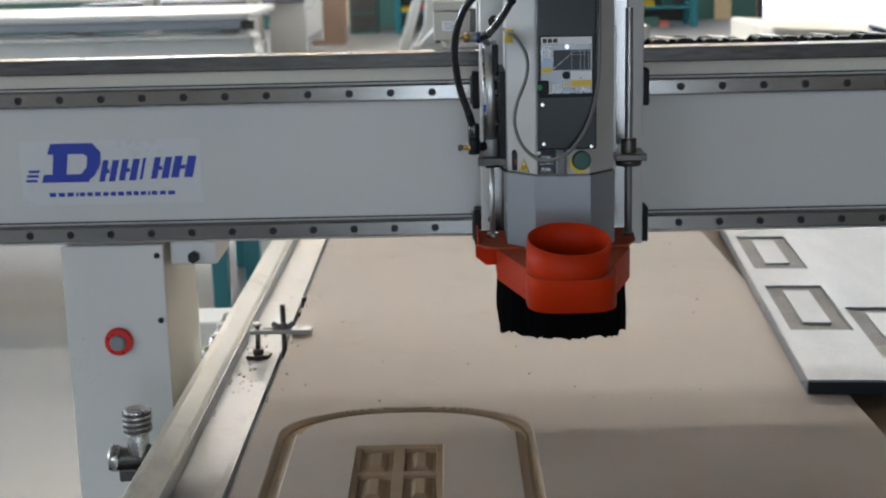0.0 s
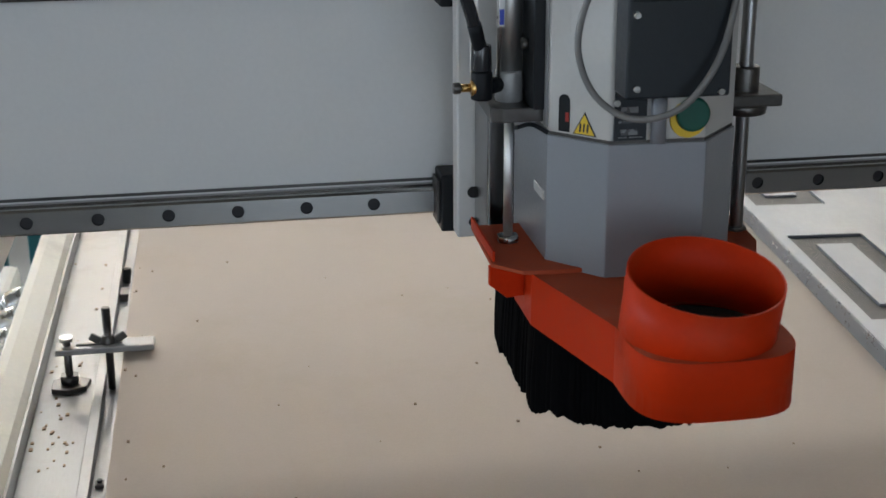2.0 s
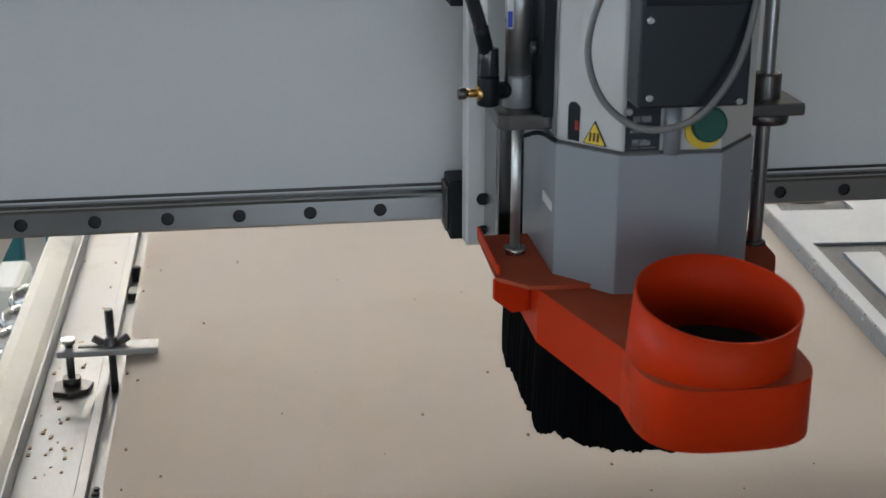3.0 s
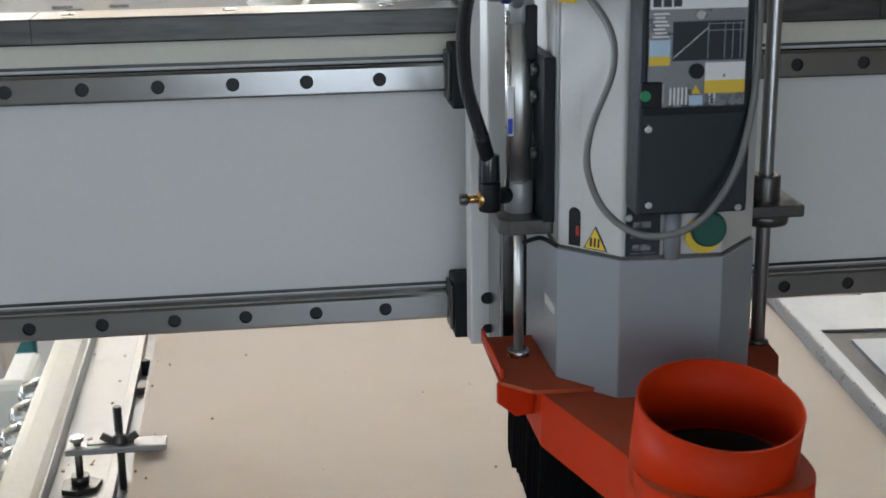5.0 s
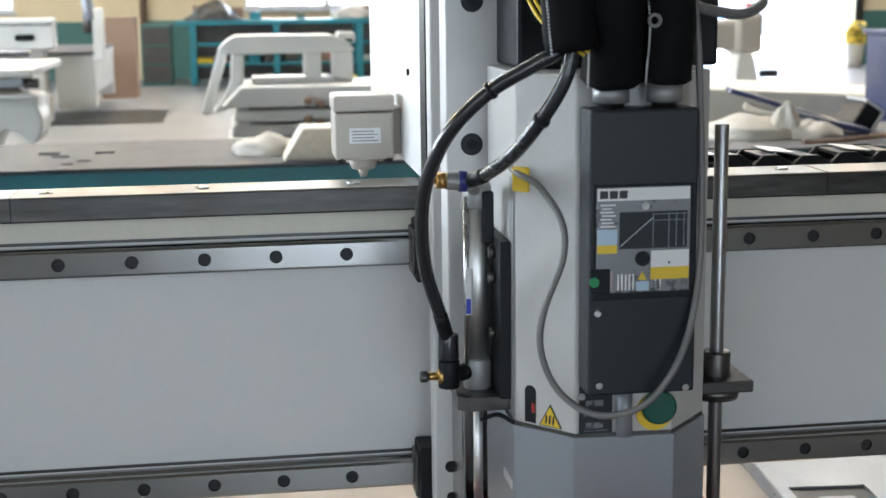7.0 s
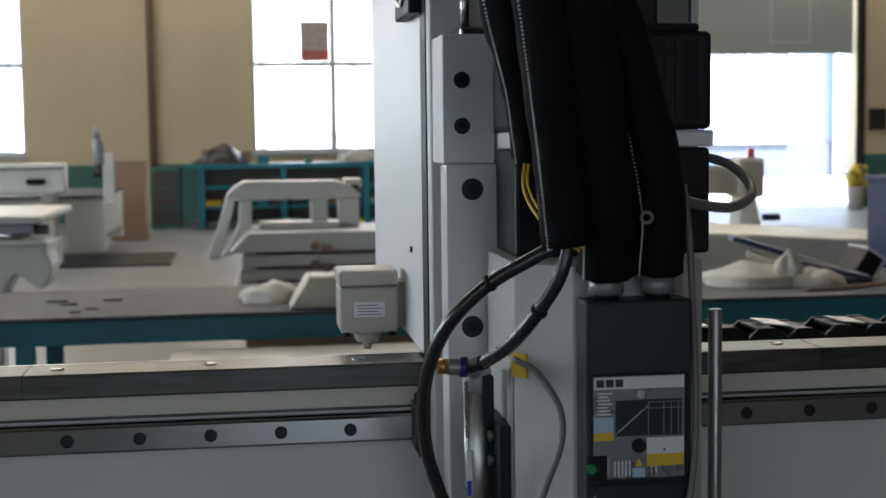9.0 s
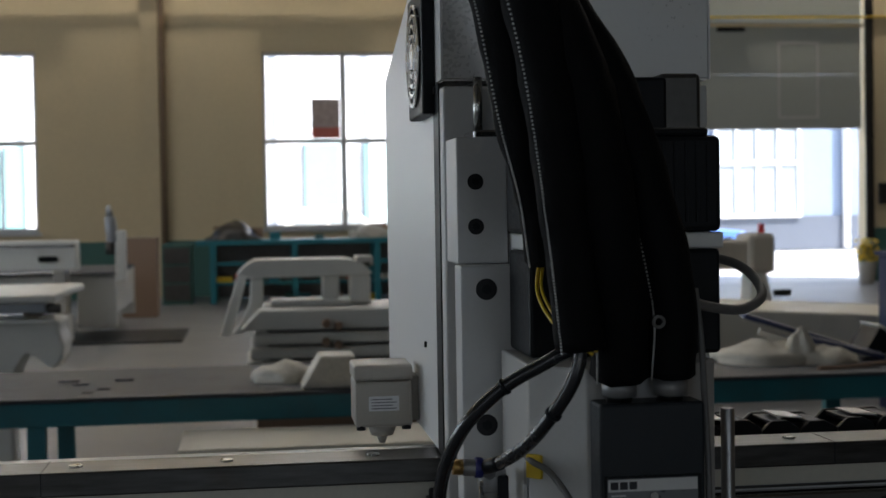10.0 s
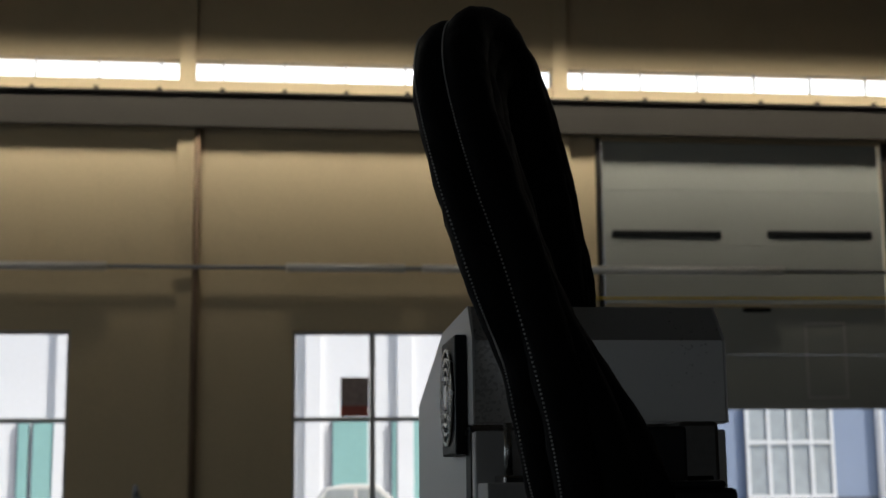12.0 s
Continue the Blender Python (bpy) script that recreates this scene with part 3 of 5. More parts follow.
quad((0.17, MY0, MZ), (MX1, MY0, MZ), (MX1, -0.1, MZ), (0.17, -0.1, MZ))
quad((MX0, -0.1, MZ), (MX1, -0.1, MZ), (MX1, MY1, MZ), (MX0, MY1, MZ))
quad((MX1, MY0, MZ - 0.018), (MX1, MY1, MZ - 0.018), (MX1, MY1, MZ), (MX1, MY0, MZ))
quad((MX0, MY0, MZ - 0.018), (MX0, MY1, MZ - 0.018), (MX0, MY1, MZ), (MX0, MY0, MZ))
quad((MX0, MY1, MZ - 0.018), (MX1, MY1, MZ - 0.018), (MX1, MY1, MZ), (MX0, MY1, MZ))
quad((MX0, MY0, MZ - 0.018), (MX1, MY0, MZ - 0.018), (MX1, MY0, MZ), (MX0, MY0, MZ))
quad((MX0, MY0, MZ - 0.018), (MX1, MY0, MZ - 0.018), (MX1, MY1, MZ - 0.018), (MX0, MY1, MZ - 0.018))
me = bpy.data.meshes.new("fibreboard_sheet")
bm.to_mesh(me)
bm.free()
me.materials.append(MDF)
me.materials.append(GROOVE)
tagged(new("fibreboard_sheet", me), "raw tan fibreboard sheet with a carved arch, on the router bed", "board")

# routed metal plate
plate = thing("routed_plate", (0.531, -0.108, MZ), "brushed silver plate with routed grey frames, lying on fibreboard", "plate")
PLATE_M = Matrix.Translation((0.531, -0.108, 0)) @ Matrix.Rotation(radians(-4.8), 4, "Z")
PU, PV = 0.62, 1.45
frames_uv = []
for col, (u0, v0) in enumerate(((0.016, 0.261), (0.129, 0.108), (0.242, 0.261), (0.355, 0.108), (0.468, 0.261))):
    for k in range(-1, 4):
        v = v0 + 0.43 * k
        if 0.04 < v and v + 0.295 < PV - 0.03 and (k == 0 or col == 0):
            frames_uv.append((u0, u0 + 0.1, v, v + 0.295))
part("core", box(0, PU, 0, PV, MZ + 0.0005, MZ + 0.0195, 0.0008, turn=PLATE_M), BLACK, plate, "black core board")
# Grey strip paints the reflection along the black core's left edge.
part("edge_sheen", box(-0.0012, -0.0001, 0.001, PV, MZ + 0.001, MZ + 0.022, 0.0003, turn=PLATE_M), LABELGREY, plate, "grey strip for the sheen on the black edge")
bm = bmesh.new()
us = sorted({0.0, PU, *[f[0] for f in frames_uv], *[f[1] for f in frames_uv], *[f[0] + 0.027 for f in frames_uv], *[f[1] - 0.027 for f in frames_uv]})
vs = sorted({0.0, PV, *[f[2] for f in frames_uv], *[f[3] for f in frames_uv], *[f[2] + 0.045 for f in frames_uv], *[f[3] - 0.037 for f in frames_uv]})
for u0, u1 in zip(us, us[1:]):
    for v0, v1 in zip(vs, vs[1:]):
        mu, mv = (u0 + u1) / 2, (v0 + v1) / 2
        cut = any(f[0] < mu < f[1] and f[2] < mv < f[3] and not (f[0] + 0.027 < mu < f[1] - 0.027 and f[2] + 0.045 < mv < f[3] - 0.037) for f in frames_uv)
        z = MZ + (0.0195 if cut else 0.0229)
        q = [bm.verts.new(PLATE_M @ Vector((u, v, z))) for u, v in ((u0, v0), (u1, v0), (u1, v1), (u0, v1))]
        f = bm.faces.new(q)
        f.material_index = 1 if cut else 0
        if not cut:
            low = [bm.verts.new(PLATE_M @ Vector((u, v, MZ + 0.0194))) for u, v in ((u0, v0), (u1, v0), (u1, v1), (u0, v1))]
            for k in range(4):
                bm.faces.new((low[k], low[(k + 1) % 4], q[(k + 1) % 4], q[k]))
part("face", bm, [LAMINATE, POCKET], plate, "brushed face with routed frames")

# hold-down clamp
clamp = thing("hold_down_clamp", (-0.27, 0.266, 0.747), "steel step clamp with bolts and wing nut on the bed edge", "clamp")
part("clamp_bar", box(-0.322, -0.216, 0.252, 0.278, 0.7895, 0.7965, 0.0015), ALU, clamp)
part("slot_insert", box(-0.3, -0.25, 0.262, 0.268, 0.796, 0.7978, 0.001), DARKSTEEL, clamp)
part("threaded_stud", rod((-0.2655, 0.266, 0.732), (-0.2655, 0.266, 0.838), 0.0042, seg=12), DARKSTEEL, clamp)
for k in range(16):
    part("thread", rod((-0.2655, 0.266, 0.81 + 0.0017 * k), (-0.2655, 0.266, 0.8108 + 0.0017 * k), 0.0048, seg=12), BOLT, clamp)
part("wing_nut", rod((-0.2655, 0.266, 0.797), (-0.2655, 0.266, 0.806), 0.009, 0.006, 16, 0.001), DARKSTEEL, clamp)
for s in (-1, 1):
    part("wing", box(-0.003, 0.003, -0.002, 0.002, 0.0, 0.013, 0.0012, turn=Matrix.Translation((-0.2655 + 0.008 * s, 0.266, 0.799)) @ Matrix.Rotation(1.0 * s, 4, "Y") @ Matrix.Diagonal((1.4, 1, 1, 1))), DARKSTEEL, clamp)
part("support_bolt", rod((-0.31, 0.266, 0.748), (-0.31, 0.266, 0.802), 0.0042, seg=12), DARKSTEEL, clamp)
part("bolt_head", rod((-0.31, 0.266, 0.8018), (-0.31, 0.266, 0.8065), 0.008, seg=6), CHROME, clamp)
part("foot_pad", prism([(-0.329, 0.25), (-0.312, 0.243), (-0.292, 0.252), (-0.288, 0.272), (-0.308, 0.286), (-0.329, 0.276)], 0.747, 0.753, 0.001), DARKSTEEL, clamp)
part("foot_nut", hexbolt((-0.31, 0.266, 0.753), (0, 0, 1), 0.0105, 0.009), DARKSTEEL, clamp)
stud = thing("slot_latch", (-0.265, 0.6, 0.732), "small black latch knob in the bed slot", "knob")
part("knob", rod((-0.2645, 0.608, 0.732), (-0.2645, 0.608, 0.762), 0.0068, 0.006, 14, 0.002), BLACK, stud)
part("tab", box(-0.271, -0.2585, 0.535, 0.56, 0.732, 0.752, 0.001), DARKSTEEL, stud)

for y in (0.04,):
    nut = thing("slot_nut", (-0.2645, y, 0.742), "small dark tee nut in the bed slot", "nut", "nuts in the slot")
    part("body", box(-0.269, -0.26, y - 0.006, y + 0.006, 0.7422, 0.746, 0.001), DARKSTEEL, nut)
    part("stud", rod((-0.2645, y, 0.746), (-0.2645, y, 0.749), 0.0025, seg=10), BOLT, nut)

# roller and coupling outside the bed
coupling = thing("pipe_coupling", (-0.424, -0.155, 0.66), "knurled chrome coupling beside the bed", "coupling")
part("collar", rod((-0.424, -0.155, 0.765), (-0.424, -0.155, 0.802), 0.0185, seg=28, bevel=0.003), CHROME, coupling)
part("body", rod((-0.424, -0.155, 0.733), (-0.424, -0.155, 0.766), 0.016, seg=24, bevel=0.002), CHROME, coupling)
for k in range(4):
    part("rib", ring((-0.424, -0.155, 0.77 + 0.008 * k), (0, 0, 1), 0.0205, 0.018, 0.004, 28), DARKSTEEL, coupling)
part("elbow", rod((-0.455, -0.155, 0.727), (-0.395, -0.155, 0.733), 0.015, seg=20, bevel=0.002), DARKSTEEL, coupling)
part("bracket", box(-0.45, -0.377, -0.175, -0.135, 0.7, 0.718, 0.002), DARKSTEEL, coupling)
part("nut", hexbolt((-0.465, -0.155, 0.728), (1, 0, 0), 0.02, 0.014), CHROME, coupling)
for k in range(4):
    y = 0.44 + 0.075 * k
    rl = thing("bed_roller", (-0.415, y, 0.7), "small chrome side roller on a bracket", "roller", "side rollers")
    part("wheel", rod((-0.43, y, 0.697), (-0.405, y, 0.707), 0.02, seg=24, bevel=0.003), CHROME, rl)
    part("axle", rod((-0.44, y, 0.7), (-0.378, y, 0.702), 0.007, seg=14), DARKSTEEL, rl)
    part("cap", rod((-0.436, y, 0.6955), (-0.43, y, 0.698), 0.012, seg=20, bevel=0.002), CHROME, rl)

# ---- gantry ----
UPRIGHT = Matrix(((0, 0, 1, 0), (1, 0, 0, 0), (0, 1, 0, 0), (0, 0, 0, 1)))
gantry = thing("gantry", (0.5, 0.1, 0.65), "white painted steel gantry beam with two linear rails", "gantry")
part("beam", box(-0.85, 1.75, 0.022, 0.2, 1.001, 1.2555, 0.004), WHITE, gantry)
GX0, GX1 = -0.84, 1.74
top = part("top_bar", box(GX0, GX1, 0.002, 0.058, 1.256, 1.277, 0.0015), BARSTEEL, gantry, "planed steel bar with bolt heads")
for k in range(20):
    x = GX0 + 0.07 + 0.13 * k
    part("bolt", rod((x, 0.03, 1.2765), (x, 0.03, 1.2785), 0.006, seg=16), CHROME, top)
part("joint", box(-0.276, -0.2752, 0.0013, 0.0585, 1.2565, 1.2774, 0), BOLT, top)
part("joint", box(0.432, 0.4328, 0.0013, 0.0585, 1.2565, 1.2774, 0), BOLT, top)
# Dark strip drawn as the shadow line above the lower rail.
part("edge_shadow_strip", box(GX0, GX1, 0.0205, 0.0222, 1.0335, 1.036, 0), BARSTEEL, gantry, "thin dark strip for the shadow line above a rail")
part("cream_band", box(GX0, GX1, 0.0207, 0.0222, 1.2365, 1.2555, 0), CREAM, gantry, "cream painted band")
# The same drawn shadow line, above the upper rail.
part("edge_strip", box(GX0, GX1, 0.0205, 0.0222, 1.2335, 1.236, 0), BARSTEEL, gantry, "thin dark strip for the shadow line above a rail")

PITCH = 0.06


def linear_rail(zc):
    """A profiled rail with a counterbored hole every 60 mm."""
    bm = bmesh.new()
    prof = [(0.0, 0.0095), (0.0018, 0.0115), (0.0065, 0.0115), (0.009, 0.0095), (0.013, 0.0095), (0.0155, 0.0115), (0.022, 0.0115)]
    loop = [(y, z) for y, z in prof] + [(y, -z) for y, z in reversed(prof)]
    ends = [[bm.verts.new((x, y, zc + z)) for y, z in loop] for x in (GX0, GX1)]
    n = len(loop)
    for k in range(n - 1):
        bm.faces.new((ends[0][k], ends[1][k], ends[1][k + 1], ends[0][k + 1]))
    bm.faces.new((ends[0][0], ends[0][-1], *ends[0][-2:0:-1]))
    bm.faces.new(ends[1])
    seg, r = 24, 0.0056
    first = math.ceil((GX0 - 0.03) / PITCH)
    count = int((GX1 - 0.03 - first * PITCH) / PITCH) + 1
    edges = [GX0] + [PITCH * (first + k) + 0.03 for k in range(count)] + [GX1]
    centers = []
    for a, b in zip(edges, edges[1:]):
        c = round(((a + b) / 2) / PITCH) * PITCH
        if b - a < 0.05 or abs(c - (a + b) / 2) > 0.012:
            bm.faces.new([bm.verts.new((x, 0, zc + z)) for x, z in ((a, -0.0095), (b, -0.0095), (b, 0.0095), (a, 0.0095))])
            continue
        centers.append(c)
        outer, inner, deep = [], [], []
        for j in range(seg):
            t = 2 * math.pi * (j + 0.5) / seg
            ca, sa = math.cos(t), math.sin(t)
            s = min((b - c if ca > 0 else c - a) / max(1e-6, abs(ca)), 0.0095 / max(1e-6, abs(sa)))
            outer.append(bm.verts.new((c + ca * s, 0, zc + sa * s)))
            inner.append(bm.verts.new((c + ca * r, 0, zc + sa * r)))
            deep.append(bm.verts.new((c + ca * r, 0.006, zc + sa * r)))
        for j in range(seg):
            i = (j + 1) % seg
            bm.faces.new((outer[j], outer[i], inner[i], inner[j]))
            bm.faces.new((inner[j], inner[i], deep[i], deep[j]))
        for cx, cz in ((b, 0.0095), (b, -0.0095), (a, 0.0095), (a, -0.0095)):
            near = sorted(outer, key=lambda v: (v.co.x - cx) ** 2 + (v.co.z - zc - cz) ** 2)[:2]
            bm.faces.new((near[0], near[1], bm.verts.new((cx, 0, zc + cz))))
    rail = part("linear_rail", bm, RAIL, gantry, "ground steel linear rail with bolt holes")
    shared = None
    for c in centers:
        if shared is None:
            b2 = rod((0, 0.0035, 0), (0, 0.012, 0), 0.0054, seg=20)
            rod((0, 0.0033, 0), (0, 0.0036, 0), 0.003, seg=6, bm=b2)
            first_bolt = part("bolt", b2, BOLT, rail)
            shared = first_bolt.data
            first_bolt.location = (c, 0, zc)
        else:
            o = new("bolt", shared)
            o.parent = rail
            o.location = (c, 0, zc)


linear_rail(1.02)
linear_rail(1.22)
# leg at the bed side
leg = part("leg", box(-0.56, -0.408, 0.012, 0.016, 0.6, 1.0, 0.001), PANEL, gantry, "white sheet metal leg cover")
part("leg_column", prism([(0.0165, 0.55), (0.2, 0.55), (0.262, 0.66), (0.275, 0.8), (0.262, 0.93), (0.24, 0.972), (0.2, 1.0), (0.0165, 1.0)], -0.556, -0.4085, 0.004, m=UPRIGHT), CREAM, gantry, "cream painted leg casting")
for x, z in ((-0.417, 0.984), (-0.417, 0.884)):
    part("screw", rod((x, 0.0125, z), (x, 0.0085, z), 0.0045, seg=14, bevel=0.001), BOLT, leg)
part("leg_foot", box(-0.56, -0.4, 0.02, 0.24, 0.45, 0.549, 0.004), CREAM, gantry)
part("leg_cover", box(1.42, 1.55, 0.012, 0.19, 0.6, 1.0, 0.004), PANEL, gantry)
part("seal_bracket", box(-0.4, -0.33, 0.03, 0.15, 0.965, 1.0, 0.003), PANEL, gantry)
part("seal_bolt", rod((-0.364, 0.03, 0.978), (-0.364, 0.015, 0.978), 0.009, seg=6), BOLT, gantry)
estop = part("stop_button", rod((-0.482, 0.012, 0.853), (-0.482, 0.001, 0.853), 0.022, 0.021, 32, 0.003), RED, gantry, "red emergency stop ring")
part("button_cap", rod((-0.482, 0.001, 0.853), (-0.482, -0.006, 0.853), 0.0125, 0.011, 24, 0.002), SHROUD, estop)

# maker's sticker: plain blue shapes
sticker = thing("maker_sticker", (-0.48, 0.0215, 1.06), "milky sticker with bold blue lettering shapes on the gantry", "sticker")
part("backing", box(-0.612, -0.344, 0.0212, 0.0219, 1.062, 1.158, 0), STICKER, sticker)


def flat(outline, y=0.0209):
    """A thin upright shape on the gantry's face from (x, z) outline."""
    return prism(outline, 0, 0.0004, m=Matrix.Translation((0, y, 0)) @ Matrix.Rotation(radians(90), 4, "X"))


for x0, z0, x1, z1, s in ((-0.571, 1.138, -0.51, 1.154, 0.006), (-0.582, 1.096, -0.512, 1.108, 0.004), (-0.605, 1.097, -0.588, 1.101, 0), (-0.603, 1.104, -0.586, 1.108, 0), (-0.6, 1.111, -0.584, 1.115, 0)):
    part("bar", flat([(x0, z0), (x1, z0), (x1 + s, z1), (x0 + s, z1)]), BLUE, sticker)
part("stem", flat([(-0.566, 1.104), (-0.545, 1.104), (-0.54, 1.142), (-0.561, 1.142)], 0.0207), BLUE, sticker)
part("bow", flat([(-0.517, 1.096), (-0.503, 1.105), (-0.493, 1.122), (-0.492, 1.14), (-0.503, 1.154), (-0.522, 1.154), (-0.522, 1.141), (-0.512, 1.134), (-0.514, 1.118), (-0.524, 1.107)], 0.0205), BLUE, sticker)
for k, (x, w) in enumerate(((-0.497, 0.024), (-0.468, 0.026), (-0.437, 0.012), (-0.42, 0.026), (-0.39, 0.032))):
    z = 1.096 + 0.001 * k
    part("letter_block", flat([(x, z), (x + w * 0.36, z), (x + w * 0.36 + 0.008, z + 0.032), (x + 0.008, z + 0.032)]), BLUE, sticker)
    if w > 0.02:
        part("letter_block", flat([(x + w * 0.6, z), (x + w, z), (x + w + 0.008, z + 0.032), (x + w * 0.6 + 0.008, z + 0.032)]), BLUE, sticker)
        part("letter_link", flat([(x + w * 0.3, z + 0.012), (x + w * 0.7, z + 0.013), (x + w * 0.7, z + 0.019), (x + w * 0.3, z + 0.018)], 0.0207), BLUE, sticker)
x = -0.572
for w in (0.012, 0.012, 0.012, 0.004, 0.01, 0.01, 0.011, 0.01, 0.01, 0.011, 0.01, 0.009, 0.01, 0.004, 0.011, 0.011, 0.013):
    part("caption_bar", flat([(x, 1.0745), (x + w * 0.8, 1.0745), (x + w * 0.8, 1.0805), (x, 1.0805)]), BLUE, sticker)
    x += w + 0.0012

# ---- carriage on the gantry ----
carriage = thing("spindle_carriage", (0.18, 0.0, 1.0), "white steel spindle carriage with housing and fan on the gantry rails", "carriage")
part("carriage_plate", box(0.068, 0.3, -0.042, -0.02, 0.998, 1.6, 0.002), WHITE, carriage)
for z in (1.022, 1.222):
    for x0, x1 in ((0.058, 0.078), (0.29, 0.312)):
        blk = part("rail_block", box(x0, x1, -0.018, 0.018, z - 0.026, z + 0.026, 0.002), BLACK, carriage, "black rail wiper block")
        part("wiper", box(x0 - 0.003, x0, -0.012, 0.014, z - 0.02, z + 0.02, 0.001), DARKSTEEL, blk)
part("bolt_hole", rod((0.082, -0.0425, 1.039), (0.082, -0.038, 1.039), 0.0052, seg=20), BOLT, carriage)
part("bolt_hole", rod((0.082, -0.0425, 1.012), (0.082, -0.038, 1.012), 0.004, seg=20), BOLT, carriage)
# rear housing, its side panel, raised front cap
side = [(0.012, 1.281), (0.012, 1.607), (-0.03, 1.607), (-0.03, 1.683), (0.0, 1.718), (0.2, 1.715), (0.47, 1.65), (0.47, 1.281)]
house = part("side_panel", prism(side, 0.0685, 0.0705, m=UPRIGHT), BRUSHED, carriage, "brushed white side panel")
part("side_panel", prism(side, 0.305, 0.307, m=UPRIGHT), PANEL, carriage)
part("rivet", rod((0.0686, 0.1, 1.368), (0.0665, 0.1, 1.368), 0.003, seg=12), BOLT, house)
part("front_cap", box(0.071, 0.3045, -0.0295, -0.0275, 1.608, 1.683, 0), PANEL, carriage)
for (ya, za), (yb, zb) in (((-0.0295, 1.683), (0.0, 1.7175)), ((0.0, 1.7175), (0.2, 1.7145)), ((0.2, 1.7145), (0.47, 1.6495)), ((0.47, 1.6495), (0.47, 1.281))):
    bm = bmesh.new()
    bm.faces.new([bm.verts.new(v) for v in ((0.071, ya, za), (0.3045, ya, za), (0.3045, yb, zb), (0.071, yb, zb))])
    bmesh.ops.solidify(bm, geom=bm.faces[:], thickness=0.0015)
    part("roof_sheet", bm, PANEL, carriage)
part("cap_floor", box(0.071, 0.3045, -0.0275, 0.25, 1.606, 1.6075, 0), PANEL, carriage)
part("bearing_block", box(0.09, 0.128, -0.04, 0.0, 1.56, 1.603, 0.003), DARKSTEEL, carriage)
part("motor_neck", box(0.24, 0.275, -0.1, 0.0, 1.54, 1.605, 0.004), DARKSTEEL, carriage)
part("neck_block", box(0.13, 0.24, -0.12, -0.02, 1.5, 1.6, 0.003), BLACK, carriage)
part("spacer_post", rod((0.095, -0.06, 1.553), (0.095, -0.06, 1.606), 0.004, seg=12), CHROME, carriage)
fan = part("fan", box(0.0565, 0.0684, 0.006, 0.11, 1.58, 1.692, 0.002), BLACK, carriage, "square black cooling fan")
for k, r in enumerate((0.047, 0.038, 0.029, 0.02)):
    part("grille_ring", ring((0.0565, 0.058, 1.636), (-1, 0, 0), r, r - 0.0028, 0.003, 36), CHROME, fan)
part("hub", rod((0.0565, 0.058, 1.636), (0.0535, 0.058, 1.636), 0.012, seg=24), CHROME, fan)
part("fan_screw", rod((0.0684, 0.0, 1.6), (0.0655, 0.0, 1.6), 0.003, seg=10), BOLT, fan)
part("z_rail", box(0.083, 0.112, -0.1, -0.0425, 1.0, 1.16, 0.002), RAIL, carriage, "vertical steel rail")
part("z_rail", box(0.085, 0.118, -0.0985, -0.0425, 1.16, 1.56, 0.002), RAIL, carriage)
part("z_rail", box(0.24, 0.27, -0.1, -0.0425, 1.0, 1.56, 0.002), RAIL, carriage)
for z in (1.04, 1.1):
    part("bolt_hole", rod((0.105, -0.1005, z), (0.105, -0.096, z), 0.0045, seg=18), BOLT, carriage)

# vertical slide that carries the spindle
slide = thing("z_slide", (0.16, -0.13, 1.15), "light grey machined slide plate with bolt holes behind the spindle", "slide")
part("plate", box(0.0675, 0.112, -0.132, -0.101, 1.155, 1.4515, 0.0015), WHITE, slide)
part("top_block", box(0.0695, 0.111, -0.104, -0.045, 1.452, 1.554, 0.0015), WHITE, slide)
# Black strip colours in the shaded gap between side panel and plate.
part("gap_shade", box(0.0672, 0.0684, -0.019, 0.014, 1.281, 1.605, 0), BLACK, carriage, "black strip for the dark gap beside the plate")
for x, y, z, r in ((0.087, -0.132, 1.326, 0.0085), (0.088, -0.132, 1.433, 0.0085), (0.085, -0.104, 1.518, 0.0065), (0.085, -0.104, 1.482, 0.0065)):
    h = part("bolt", rod((x, y - 0.0004, z), (x, y + 0.006, z), r, seg=28), BOLT, slide)
    part("socket", rod((x, y - 0.0008, z), (x, y - 0.0003, z), r * 0.5, seg=6), BLACK, h)
part("back_plate", box(0.1125, 0.24, -0.1355, -0.0585, 1.1, 1.4765, 0.002), WHITE, slide)

# ---- spindle ----
spindle = thing("spindle", (0.166, -0.2, 1.05), "light grey router spindle with black junction box and grey lower cover", "spindle")


def octagon(grow=0.0):
    c = (0.1655, -0.2)
    pts = [(0.0975, -0.14), (0.0975, -0.245), (0.1315, -0.282), (0.199, -0.284), (0.2335, -0.247), (0.2335, -0.14)]
    return [(x + grow * (1 if x > c[0] else -1), y - (grow if y < c[1] else -grow)) for x, y in pts]


part("body", prism(octagon(), 1.1425, 1.386, 0.0015), SPINDLE, spindle)
part("lower_cover", prism(octagon(0.0012), 1.03, 1.1405, 0.0008), SHROUD, spindle, "grey lacquered lower cover")
part("seam", prism(octagon(-0.0004), 1.1402, 1.1428, 0), DARKSTEEL, spindle)
part("nose", rod((0.166, -0.2, 0.95), (0.166, -0.2, 1.03), 0.035, seg=28, bevel=0.003), DARKSTEEL, spindle)
part("clip", box(0.0955, 0.0975, -0.24, -0.21, 1.09, 1.097, 0.0005), PANEL, spindle)
part("edge_rail", box(0.0962, 0.0973, -0.244, -0.232, 1.145, 1.315, 0.0008), ALU, spindle)
jb = part("junction_box", box(0.1325, 0.2045, -0.312, -0.2842, 1.178, 1.3655, 0.002), ANODIZED, spindle, "black junction box")
